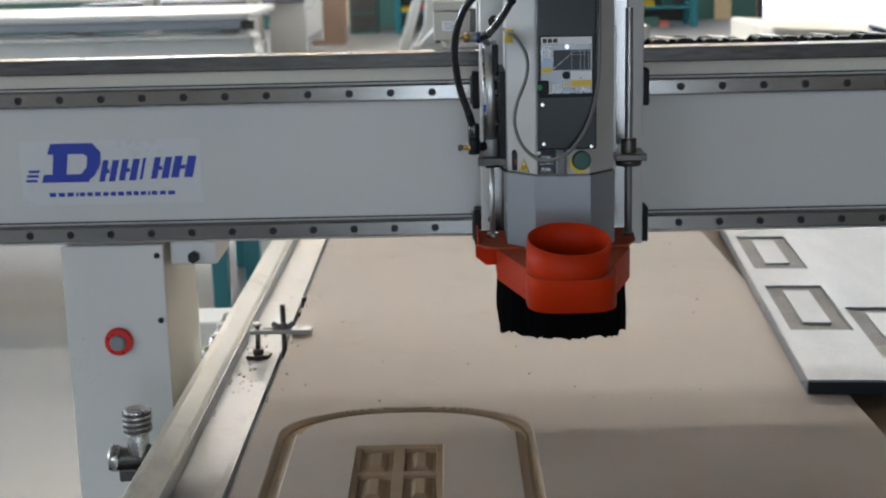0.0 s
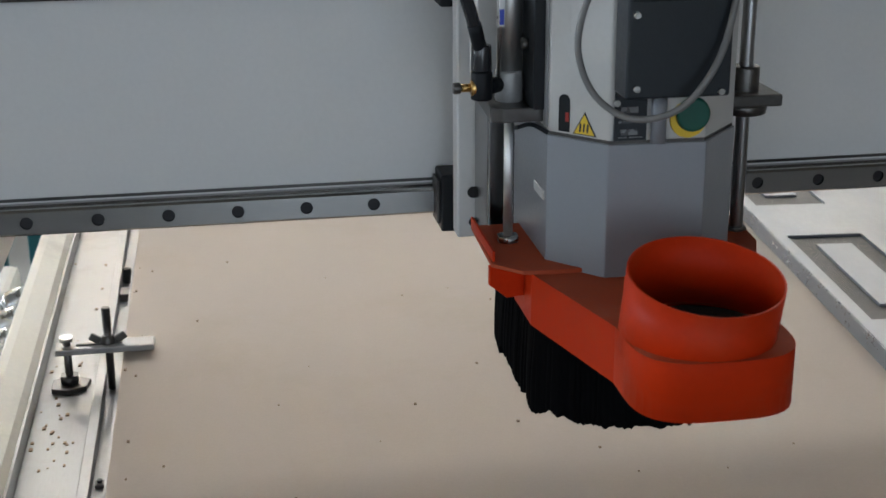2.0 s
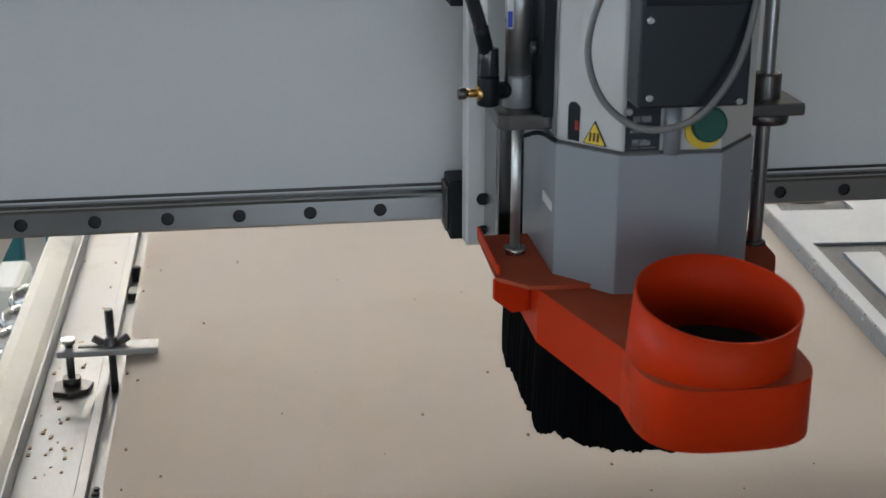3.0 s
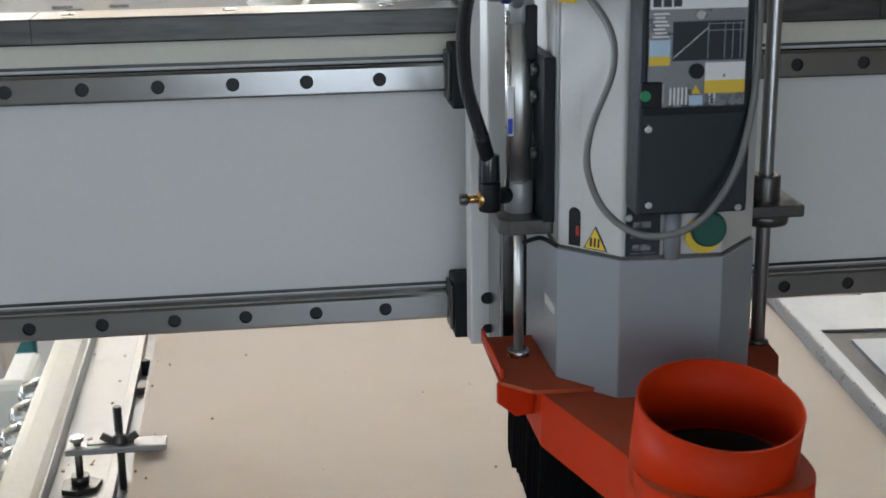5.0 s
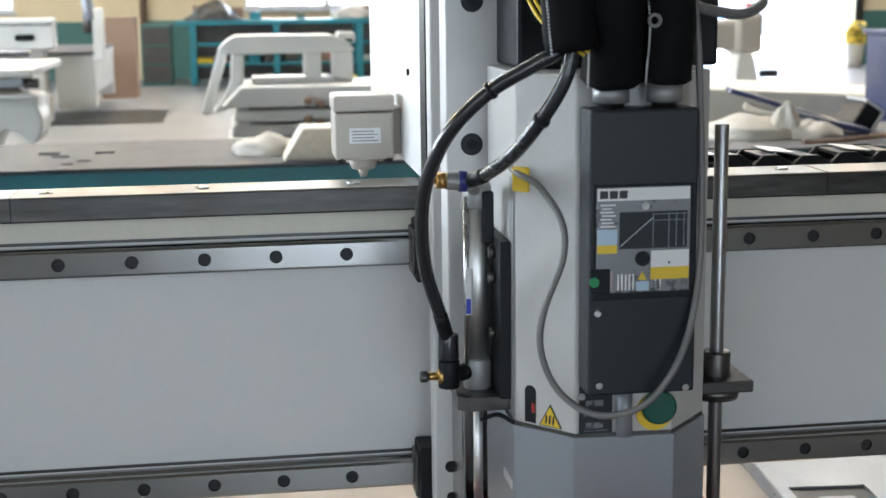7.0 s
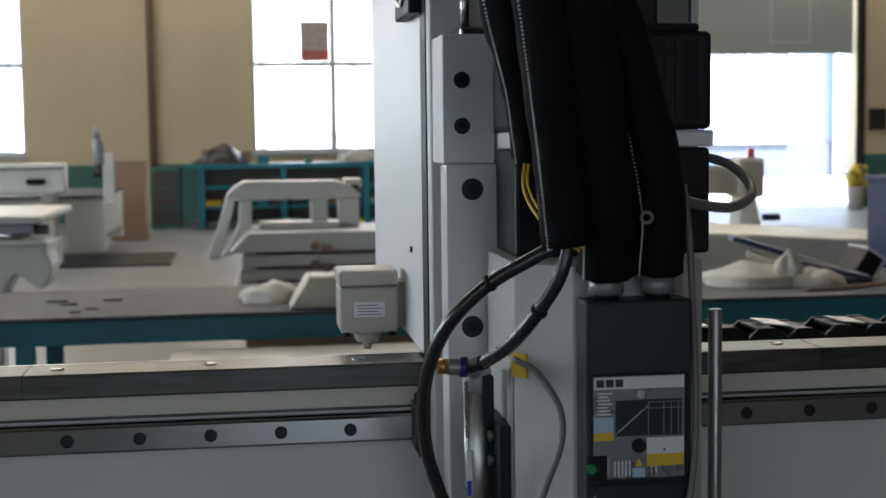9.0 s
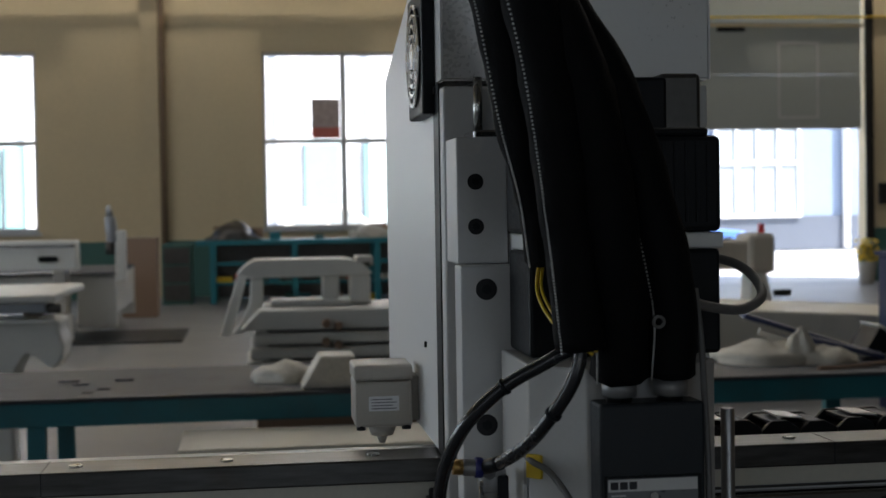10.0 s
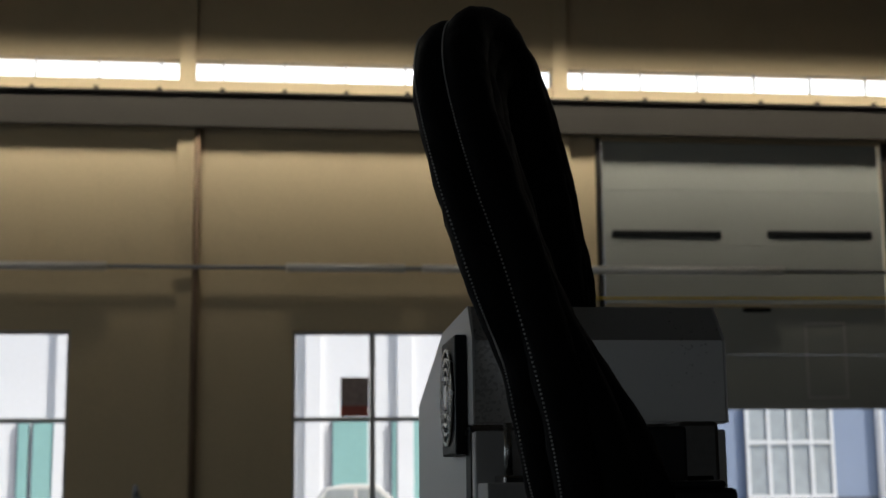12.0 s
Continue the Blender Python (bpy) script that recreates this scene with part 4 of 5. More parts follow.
part("recess_frame", box(0.1345, 0.2015, -0.3135, -0.3122, 1.2425, 1.3175, 0.0004), BLACK, jb)
for x, z in ((0.1395, 1.1855), (0.198, 1.1815), (0.138, 1.234), (0.135, 1.17)):
    y = -0.312 if z > 1.175 else -0.284
    part("screw", rod((x, y, z), (x, y - 0.0022, z), 0.0026, 0.0022, 16), CHROME, jb)
part("seal_boss", rod((0.168, -0.3145, 1.304), (0.168, -0.3165, 1.304), 0.0028, seg=16), CHROME, jb)
part("plug_boss", rod((0.167, -0.3142, 1.2695), (0.167, -0.3162, 1.2695), 0.0048, seg=20), BLACK, jb)


def face_plate(name, x0, x1, z0, z1, mat, parent, lift=0.0, y=-0.3139):
    return part(name, box(x0, x1, y - lift - 0.0003, y - lift, z0, z1, 0), mat, parent)


np_ = face_plate("nameplate", 0.1365, 0.1985, 1.2475, 1.316, LABELGREY, jb)
np_["label"] = "grey rating plate with diagram"
face_plate("title_band", 0.137, 0.198, 1.3075, 1.3155, LABELWHITE, np_, 0.0004)
for k in range(3):
    face_plate("mark", 0.1385 + 0.0064 * k, 0.1437 + 0.0064 * k, 1.309, 1.314, INK, np_, 0.0008)
face_plate("blue_label", 0.137, 0.15, 1.279, 1.289, LABELBLUE, np_, 0.0004)
face_plate("yellow_label", 0.137, 0.15, 1.2735, 1.279, LABELYELLOW, np_, 0.0004)
face_plate("diagram", 0.1515, 0.1965, 1.276, 1.3, ANODIZED, np_, 0.0004)
part("diagram_line", box(-0.0145, 0.0145, -0.0002, 0.0002, -0.0002, 0.0002, 0, turn=Matrix.Translation((0.163, -0.3145, 1.287)) @ Matrix.Rotation(radians(-40), 4, "Y")), LABELWHITE, np_)
for x in (0.1735, 0.184, 0.189, 0.194):
    face_plate("diagram_line", x, x + 0.0004, 1.277, 1.299, SHROUD, np_, 0.0008)
for z in (1.298, 1.294):
    face_plate("diagram_line", 0.174, 0.196, z, z + 0.0004, SHROUD, np_, 0.0008)
face_plate("white_label", 0.1725, 0.198, 1.2635, 1.2745, LABELWHITE, np_, 0.0006)
face_plate("yellow_band", 0.1725, 0.198, 1.2555, 1.2635, LABELYELLOW, np_, 0.0006)
face_plate("ink_spot", 0.184, 0.1852, 1.2655, 1.267, INK, np_, 0.001)
face_plate("pale_label", 0.163, 0.1715, 1.2485, 1.2545, LABELBLUE, np_, 0.0005)
face_plate("reddish_label", 0.1385, 0.147, 1.25, 1.262, POSTERTOP, np_, 0.0004)
for x in (0.1505, 0.153, 0.1555, 0.158, 0.1605, 0.1755, 0.1785):
    face_plate("print_bar", x, x + 0.0011, 1.249, 1.2595, LABELWHITE, np_, 0.0004)
for k in range(7):
    face_plate("print_bar", 0.139 + 0.001 * (k % 2), 0.149 - 0.0012 * (k % 3), 1.2905 + 0.0023 * k, 1.2915 + 0.0023 * k, STICKER, np_, 0.0004)
for k in range(3):
    face_plate("print_bar", 0.1745, 0.18 - 0.001 * k, 1.2495 + 0.0018 * k, 1.2503 + 0.0018 * k, INK, np_, 0.0006)


def triangle(cx, z0, w, h, y, mat, parent, name):
    bm = prism([(cx - w / 2, z0), (cx + w / 2, z0), (cx, z0 + h)], 0, 0.0003, m=Matrix.Translation((0, y, 0)) @ Matrix.Rotation(radians(90), 4, "X"))
    return part(name, bm, mat, parent)


triangle(0.167, 1.2555, 0.006, 0.0055, -0.3145, LABELYELLOW, np_, "warning_mark")
lamp_case = part("indicator", box(0.1318, 0.1455, -0.3165, -0.312, 1.2475, 1.2635, 0.001), BLACK, jb)
part("indicator_lens", rod((0.1345, -0.3165, 1.2555), (0.1345, -0.318, 1.2555), 0.0032, seg=18), GREENLAMP, lamp_case, "green lens")
# stickers and details on the spindle's slanted front-left face
FA, FB = Vector((0.0975, -0.245, 0)), Vector((0.1315, -0.282, 0))
FD = (FB - FA).normalized()
FN = Vector((FD.y, -FD.x, 0))
SLANT = Matrix(((FD.x, 0, FN.x, 0), (FD.y, 0, FN.y, 0), (0, 1, 0, 0), (0, 0, 0, 1)))


def slanted(name, outline, mat, parent, lift=0.0002, thick=0.0004):
    """A flat shape on the slanted face: u along it from its far edge, height z."""
    return part(name, prism(outline, lift, lift + thick, m=Matrix.Translation(FA) @ SLANT), mat, parent)


slot = slanted("slot", [(0.013 + 0.0045 * math.cos(t), 1.1665 + 0.0045 * math.sin(t)) for t in [math.pi * k / 10 for k in range(11)]] + [(0.0085, 1.1445), (0.0175, 1.1445)], BLACK, spindle)
slanted("slot_lamp", [(0.0145, 1.152), (0.0172, 1.152), (0.0172, 1.1585), (0.0145, 1.1585)], REDLAMP, slot, 0.0008)
warn = slanted("warning_sticker", [(0.0205, 1.1442), (0.0395, 1.1442), (0.03, 1.1605)], INK, spindle)
slanted("warning_field", [(0.0218, 1.1449), (0.0382, 1.1449), (0.03, 1.1588)], LABELYELLOW, warn, 0.0007)
for k in range(3):
    slanted("warning_mark", [(0.0262 + 0.003 * k, 1.1465), (0.0274 + 0.003 * k, 1.1465), (0.0278 + 0.003 * k, 1.1525), (0.0266 + 0.003 * k, 1.1525)], INK, warn, 0.0012)
for z in (1.215, 1.222, 1.229, 1.236, 1.243):
    slanted("faint_print", [(0.011, z), (0.0165, z), (0.0165, z + 0.004), (0.011, z + 0.004)], SPINDLE, spindle, 0.0001, 0.0002)
ctrl = part("terminal_sticker", box(0.1335, 0.1565, -0.2846, -0.2838, 1.1435, 1.1775, 0), ANODIZED, spindle)
for z0, z1, x0, x1 in ((1.163, 1.167, 0.138, 0.15), (1.1475, 1.1515, 0.138, 0.15), (1.156, 1.1575, 0.1365, 0.1535), (1.1455, 1.146, 0.1365, 0.1535)):
    part("print_bar", box(x0, x1, -0.2853, -0.2846, z0, z1, 0), LABELGREY, ctrl)
part("drain_tube", rod((0.164, -0.2875, 1.142), (0.164, -0.2875, 1.178), 0.0055, seg=18), SHROUD, spindle)
gc = part("warning_disc", rod((0.186, -0.2832, 1.1565), (0.186, -0.2858, 1.1565), 0.0128, seg=30), LABELYELLOW, spindle)
part("green_cap", rod((0.1885, -0.2858, 1.1605), (0.1885, -0.2905, 1.1605), 0.0125, 0.0115, 30, 0.0015), GREEN, gc)
for x in (0.1495, 0.185):
    nip = part("hose_nipple", rod((x, -0.298, 1.365), (x, -0.298, 1.396), 0.0085, seg=22), CHROME, spindle)
    part("clip", ring((x, -0.298, 1.369), (0, 0, 1), 0.0118, 0.0085, 0.011, 28), ALU, nip, "steel hose clip")
motor = part("upper_motor", box(0.104, 0.2515, -0.215, -0.136, 1.477, 1.548, 0.004), BLACK, spindle, "black servo motor")
part("lid", box(0.106, 0.243, -0.213, -0.138, 1.5475, 1.554, 0.003), BLACK, motor)
for k in range(17):
    part("fin", box(0.107 + 0.0083 * k, 0.1095 + 0.0083 * k, -0.2165, -0.2145, 1.484, 1.543, 0.0004), BLACK, motor)
part("flange", box(0.1075, 0.2525, -0.216, -0.136, 1.4645, 1.4765, 0.0015), PANEL, spindle)
part("terminal_block", box(0.1055, 0.2505, -0.214, -0.136, 1.3865, 1.464, 0.003), BLACK, spindle)

# ---- dust hood ----
hood = thing("dust_hood", (0.165, -0.28, 0.925), "orange steel dust hood with pipe and black brush skirt", "dust hood")
plate_out = [(0.058, -0.158), (0.056, -0.248), (0.075, -0.268), (0.094, -0.27), (0.25, -0.268), (0.264, -0.233), (0.2665, -0.2), (0.262, -0.158)]
part("top_plate", prism(plate_out, 1.044, 1.047, 0.0005), DUSTY, hood)
part("wing_lip", box(0.0575, 0.0595, -0.245, -0.16, 1.047, 1.055, 0.0005), ORANGE, hood)
part("tab", prism([(0.056, 1.045), (0.056, 1.03), (0.07, 1.018), (0.09, 1.018), (0.095, 1.03), (0.095, 1.045)], 0, 0.003, 0.0005, m=Matrix.Translation((0, -0.258, 0)) @ Matrix.Rotation(radians(14), 4, "Z") @ Matrix.Rotation(radians(90), 4, "X")), ORANGE, hood)
PC = (0.1635, -0.398)


def nose_outline(grow=0.0, n=20):
    """Plan of the hood: straight flanks that run out round the pipe."""
    r = 0.0535 + grow
    pts = [(0.252 + grow, -0.16), (0.252 + grow, -0.27)]
    for k in range(n + 1):
        a = radians(8 - 196 * k / n)
        e = 0.62
        ca, sa = math.cos(a), math.sin(a)
        pts.append((PC[0] + 0.002 + r * math.copysign(abs(ca) ** e, ca), PC[1] + 0.01 + r * 0.98 * math.copysign(abs(sa) ** e, sa)))
    return pts + [(0.082 - grow, -0.265), (0.082 - grow, -0.16)]


bm = bmesh.new()
out = nose_outline()
inn = nose_outline(-0.002)
rings = [[bm.verts.new((x, y, z)) for x, y in o] for o, z in ((out, 1.004), (out, 1.0435), (inn, 1.0415), (inn, 1.004))]
n = len(out)
for a in (0, 2):
    for k in range(n):
        bm.faces.new((rings[a][k], rings[a][(k + 1) % n], rings[a + 1][(k + 1) % n], rings[a + 1][k])).smooth = 2 < k < n - 4
for k in range(n):
    bm.faces.new((rings[3][k], rings[3][(k + 1) % n], rings[0][(k + 1) % n], rings[0][k]))
part("skirt_wall", bm, ORANGE, hood)
# deck with a round opening for the pipe
bm = bmesh.new()
seg = 48
circ = [Vector((PC[0] - 0.0017 + 0.048 * math.cos(2 * math.pi * k / seg), PC[1] + 0.0095 + 0.048 * math.sin(2 * math.pi * k / seg), 1.0437)) for k in range(seg)]
lo = [bm.verts.new(v) for v in circ]
hi = [bm.verts.new(Vector((x, y, 1.0437))) for x, y in out]
eds = [bm.edges.new((lo[k], lo[(k + 1) % seg])) for k in range(seg)] + [bm.edges.new((hi[k], hi[(k + 1) % n])) for k in range(n)]
bmesh.ops.triangle_fill(bm, use_beauty=True, edges=eds)
part("deck", bm, DUSTY, hood)
part("suction_pipe", ring((PC[0] - 0.002, PC[1] + 0.0125, 1.0305), (0.03, -0.2, 1), 0.05, 0.0486, 0.0545, 56), ORANGE, hood)
# Added black liner and floor colour in the shade inside the pipe.
part("duct_shade", ring((PC[0], PC[1] + 0.0095, 1.009), (0, 0, 1), 0.046, 0.045, 0.034, 48), BLACK, hood, "black liner for the shaded duct throat")
part("duct_shade_floor", prism(nose_outline(-0.004), 1.006, 1.008), BLACK, hood)
rnd = random.Random(4)
brush_o = [(0.088, -0.115), (0.087, -0.2), (0.09, -0.258), (0.1, -0.283), (0.135, -0.3), (0.2, -0.302), (0.232, -0.29), (0.246, -0.262), (0.25, -0.2), (0.246, -0.115)]
path = [Vector((x, y, 0)) for x, y in brush_o]
bm = bmesh.new()
prev = None
for a, b in zip(path, path[1:] + path[:1]):
    steps = max(2, int((b - a).length / 0.0018))
    for k in range(steps):
        p = a.lerp(b, k / steps)
        c = Vector((0.167, -0.205, 0))
        d = (p - c).normalized()
        w = rnd.uniform(0.0, 0.0012)
        w += 0.004 * max(0.0, noise.noise(p * 38 + Vector((3, 1, 0))))
        bottom = 0.934 + 0.011 * noise.noise(p * 34) + 0.004 * noise.noise(p * 120) + rnd.uniform(-0.001, 0.001)
        row = [bm.verts.new(p + d * (w * 0.4) + Vector((0, 0, 1.006))), bm.verts.new(p + d * (w + 0.002) + Vector((0, 0, 0.955))), bm.verts.new(p + d * (w + 0.002) + Vector((0, 0, bottom))),
               bm.verts.new(p - d * 0.012 + Vector((0, 0, bottom + 0.002))), bm.verts.new(p - d * 0.012 + Vector((0, 0, 1.006)))]
        if prev:
            for j in range(4):
                bm.faces.new((prev[j], row[j], row[j + 1], prev[j + 1]))
        else:
            first_row = row
        prev = row
for j in range(4):
    bm.faces.new((prev[j], first_row[j], first_row[j + 1], prev[j + 1]))
part("brush", bm, BRISTLE, hood, "black bristle brush skirt")
part("brush_holder", prism([(x * 0.97 + 0.005, y * 0.97 - 0.006) for x, y in brush_o], 1.004, 1.012), BLACK, hood)

# ---- pneumatic cylinder and guide shaft ----
cyl = thing("air_cylinder", (0.08, -0.205, 1.05), "polished pneumatic cylinder with brass valves beside the spindle", "cylinder")
CX, CY = 0.0785, -0.2
part("barrel", rod((CX, CY, 1.178), (CX, CY, 1.29), 0.0092, seg=28), SATIN, cyl)
part("tie_rod", rod((CX - 0.0085, CY - 0.005, 1.165), (CX - 0.0085, CY - 0.005, 1.297), 0.002, seg=10), CHROME, cyl)
part("end_cap", rod((CX, CY, 1.155), (CX, CY, 1.179), 0.0105, seg=28, bevel=0.002), ALU, cyl)
part("end_cap", rod((CX, CY, 1.288), (CX, CY, 1.306), 0.0105, seg=28, bevel=0.002), ALU, cyl)
part("barrel_label", box(CX - 0.0095, CX - 0.0055, CY - 0.0098, CY - 0.0075, 1.212, 1.246, 0), LABELWHITE, cyl)
part("label_mark", box(CX - 0.0096, CX - 0.0062, CY - 0.0102, CY - 0.0098, 1.213, 1.224, 0), BLUE, cyl)
part("sensor_strip", box(CX + 0.0025, CX + 0.0105, CY - 0.0125, CY - 0.004, 1.264, 1.301, 0.0012), BLACK, cyl)
part("piston_rod", rod((CX, CY, 1.047), (CX, CY, 1.156), 0.0036, seg=20), SATIN, cyl)
part("rod_nut", hexbolt((CX, CY, 1.047), (0, 0, 1), 0.0085, 0.005), CHROME, cyl)
br = part("bracket", prism([(0.06, -0.222), (0.068, -0.228), (0.1, -0.228), (0.108, -0.2), (0.108, -0.135), (0.064, -0.135)], 1.1455, 1.156, 0.001), DARKSTEEL, cyl, "dark steel mounting bracket")
part("bracket_wall", box(0.0885, 0.0968, -0.236, -0.137, 1.156, 1.269, 0.001), BLACK, br)
for z in (1.2, 1.24, 1.258):
    part("bracket_pin", rod((0.084, -0.215, z), (0.089, -0.215, z), 0.0042, seg=14), DARKSTEEL, br)
vb = part("lower_valve", rod((0.0555, -0.2125, 1.16), (0.0555, -0.2125, 1.181), 0.0078, seg=20, bevel=0.0015), BLACK, cyl)
part("valve_port", rod((0.0555, -0.2125, 1.169), (0.07, -0.2035, 1.169), 0.006, seg=16), BLACK, vb)
part("valve_ring", rod((0.0475, -0.2125, 1.169), (0.0525, -0.2125, 1.169), 0.0062, seg=18, bevel=0.001), BRASS, vb)
part("valve_screw", rod((0.04, -0.2125, 1.169), (0.048, -0.2125, 1.169), 0.003, seg=12), BRASS, vb)
part("valve_knob", rod((0.0345, -0.2125, 1.169), (0.0402, -0.2125, 1.169), 0.0042, seg=16, bevel=0.001), DARKSTEEL, vb)
part("push_fitting", rod((0.0553, -0.2125, 1.181), (0.0553, -0.2125, 1.2), 0.0078, 0.0072, 20, 0.0012), HOSE, vb)
vt = part("upper_valve", rod((0.052, -0.232, 1.3125), (0.07, -0.232, 1.3115), 0.0062, seg=20, bevel=0.001), ALU, cyl)
part("valve_ring", rod((0.045, -0.232, 1.313), (0.0525, -0.232, 1.3125), 0.0056, seg=8), BRASS, vt)
part("valve_screw", rod((0.0375, -0.232, 1.3133), (0.0455, -0.232, 1.313), 0.0022, seg=10), BRASS, vt)
part("push_ring", rod((0.0605, -0.232, 1.312), (0.0665, -0.232, 1.3118), 0.0074, seg=22, bevel=0.001), BLUERING, vt)
part("port", rod((0.068, -0.228, 1.311), (CX, CY, 1.3), 0.005, seg=14), ALU, vt)

shaft = thing("guide_shaft", (0.26, -0.205, 1.05), "polished steel guide shaft in a dark bearing block", "shaft")
part("shaft", rod((0.2578, -0.205, 1.046), (0.2578, -0.205, 1.344), 0.0052, seg=22, bevel=0.001), SHAFT, shaft)
part("bearing_plate", box(0.238, 0.279, -0.228, -0.17, 1.1485, 1.1575, 0.0015), DARKSTEEL, shaft)
part("bearing", rod((0.2578, -0.205, 1.142), (0.2578, -0.205, 1.1755), 0.0105, seg=24, bevel=0.0015), DARKSTEEL, shaft)
part("bearing_rim", rod((0.2578, -0.205, 1.14), (0.2578, -0.205, 1.1485), 0.0165, 0.0185, 24), DARKSTEEL, shaft)
part("side_arm", box(0.232, 0.242, -0.2, -0.1, 1.13, 1.32, 0.002), PANEL, shaft)
part("foot_screw", rod((0.2578, -0.205, 1.0465), (0.2578, -0.205, 1.05), 0.008, seg=6), DARKSTEEL, shaft)

# ---- hoses, sleeves, cables ----
h1 = [(0.122, -0.312, 1.43), (0.118, -0.312, 1.408), (0.1, -0.31, 1.396), (0.071, -0.3, 1.378), (0.047, -0.29, 1.353), (0.035, -0.27, 1.322), (0.0325, -0.25, 1.29), (0.0375, -0.23, 1.251), (0.0485, -0.22, 1.216), (0.0548, -0.2135, 1.195)]
h2 = [(0.118, -0.318, 1.43), (0.119, -0.318, 1.405), (0.114, -0.318, 1.384), (0.102, -0.308, 1.36), (0.0885, -0.285, 1.336), (0.076, -0.25, 1.318), (0.068, -0.235, 1.3125)]
for pts, words in ((h1, "glossy black air hose looping to the lower valve"), (h2, "glossy black air hose bending to the upper valve")):
    hose = thing("air_hose", pts[-1], words, "hose", "air hoses")
    part("tube", tube(pts, 0.0048), HOSE, hose)
    part("end_sleeve", tube(pts[-2:], 0.0052, 14, 4), BLACK, hose)
    part("tie", ring(Vector(pts[3]) - (Vector(pts[4]) - Vector(pts[3])).normalized() * 0.0015, Vector(pts[4]) - Vector(pts[2]), 0.0058, 0.0046, 0.003, 18), BLACK, hose)
over = [(0.068, -0.275, 1.699), (0.044, -0.245, 1.792), (0.034, -0.2, 1.875), (0.046, -0.15, 1.927), (0.077, -0.1, 1.938), (0.108, -0.05, 1.898), (0.134, 0.0, 1.835), (0.154, 0.04, 1.775), (0.163, 0.065, 1.722)]


def shifted(points, dx, dy, dz):
    return [(x + dx, y + dy, z + dz) for x, y, z in points]


for pts, r, txt in (
    ([(0.11, -0.262, 1.462), (0.1, -0.28, 1.509), (0.084, -0.295, 1.56), (0.068, -0.295, 1.64)] + shifted(over, -0.018, -0.02, -0.012), (0.0165, 0.021), "thin black braided cable sleeve arching over the carriage"),
    ([(0.119, -0.318, 1.404), (0.112, -0.322, 1.468), (0.104, -0.33, 1.522), (0.093, -0.325, 1.6)] + shifted(over, 0.004, -0.03, -0.002), (0.0165, 0.022), "black braided hose sleeve arching over the carriage"),
    ([(0.1495, -0.298, 1.383), (0.146, -0.312, 1.431), (0.134, -0.325, 1.497), (0.118, -0.322, 1.58)] + shifted(over, 0.012, -0.004, -0.008), (0.019, 0.025), "thick black braided cable sleeve arching over the carriage"),
    ([(0.185, -0.298, 1.383), (0.184, -0.306, 1.43), (0.167, -0.306, 1.508), (0.137, -0.3, 1.59)] + shifted(over, 0.026, 0.014, -0.022), (0.0165, 0.022), "black braided motor cable sleeve arching over the carriage"),
):
    sl = thing("cable_sleeve", pts[0], txt, "cable sleeve", "cable sleeves")
    part("cover", tube(pts, r, 18, 9, wrinkle=0.14), SLEEVE, sl)
    bm = bmesh.new()
    line = smooth_path(pts, 60)
    for k in range(0, len(line) - 1, 2):
        p, d = line[k], (line[k + 1] - line[k]).normalized()
        edge = Vector((-0.86, -0.5, 0))
        edge = (edge - edge.dot(d) * d).normalized()
        c = p + edge * (r[0] + (r[1] - r[0]) * k / len(line)) * 1.05
        rod(c - d * 0.0006, c + d * 0.0006, 0.0007, seg=5, bm=bm)
    tagged(part("stitching", bm, STITCH, sl, "pale stitched edge"), kind="stuff")
gc_pts = [(0.0955, -0.235, 1.322), (0.099, -0.2515, 1.318), (0.109, -0.268, 1.312), (0.1205, -0.285, 1.291), (0.12, -0.292, 1.267), (0.1075, -0.292, 1.233), (0.105, -0.292, 1.207), (0.1145, -0.294, 1.181), (0.1315, -0.305, 1.1665), (0.1495, -0.318, 1.1665), (0.169, -0.326, 1.177), (0.187, -0.326, 1.2), (0.199, -0.32, 1.228), (0.2065, -0.312, 1.267), (0.2085, -0.306, 1.32), (0.2085, -0.3, 1.364), (0.2065, -0.3, 1.402), (0.204, -0.295, 1.44)]
single("sensor_cable", tube(gc_pts, 0.0023, 10), CABLE, "thin grey sensor cable hanging across the spindle", "cable")
single("connector_cable", tube([(0.205, -0.29, 1.43), (0.22, -0.28, 1.426), (0.246, -0.27, 1.423), (0.268, -0.25, 1.43), (0.275, -0.22, 1.441), (0.267, -0.2, 1.452), (0.25, -0.18, 1.458)], 0.0036, 12), CABLE, "grey cable loop beside the spindle motor", "cable")
for dx, dz in ((0, 0), (0.003, 0.002)):
    single("earth_wire", tube([(0.104 + dx, -0.262, 1.462), (0.098 + dx, -0.28, 1.44 + dz), (0.102 + dx, -0.3, 1.423 + dz), (0.112 + dx, -0.318, 1.41), (0.126 + dx, -0.322, 1.4 + dz)], 0.0012, 8), LABELYELLOW, "thin yellow earth wire beside the hoses", "wire", "earth wires")
single("cable_tag", box(-0.0065, 0.0065, -0.001, 0.0025, 1.306, 1.323, 0.001, turn=Matrix.Translation((0.1, -0.2505, 0)) @ Matrix.Rotation(radians(-47), 4, "Z")), LABELYELLOW, "yellow tape tag round the grey cable", "tag")
single("cable_clip", ring((0.168, -0.3285, 1.421), (0, -1, 0), 0.0045, 0.0025, 0.002, 20), DARKSTEEL, "small metal cable eyelet on the sleeves", "eyelet")
single("loom_wire", tube([(0.0705, -0.26, 1.15), (0.085, -0.245, 1.148), (0.0965, -0.2475, 1.142)], 0.0016, 8), BLACK, "short black wire under the cylinder bracket", "wire")

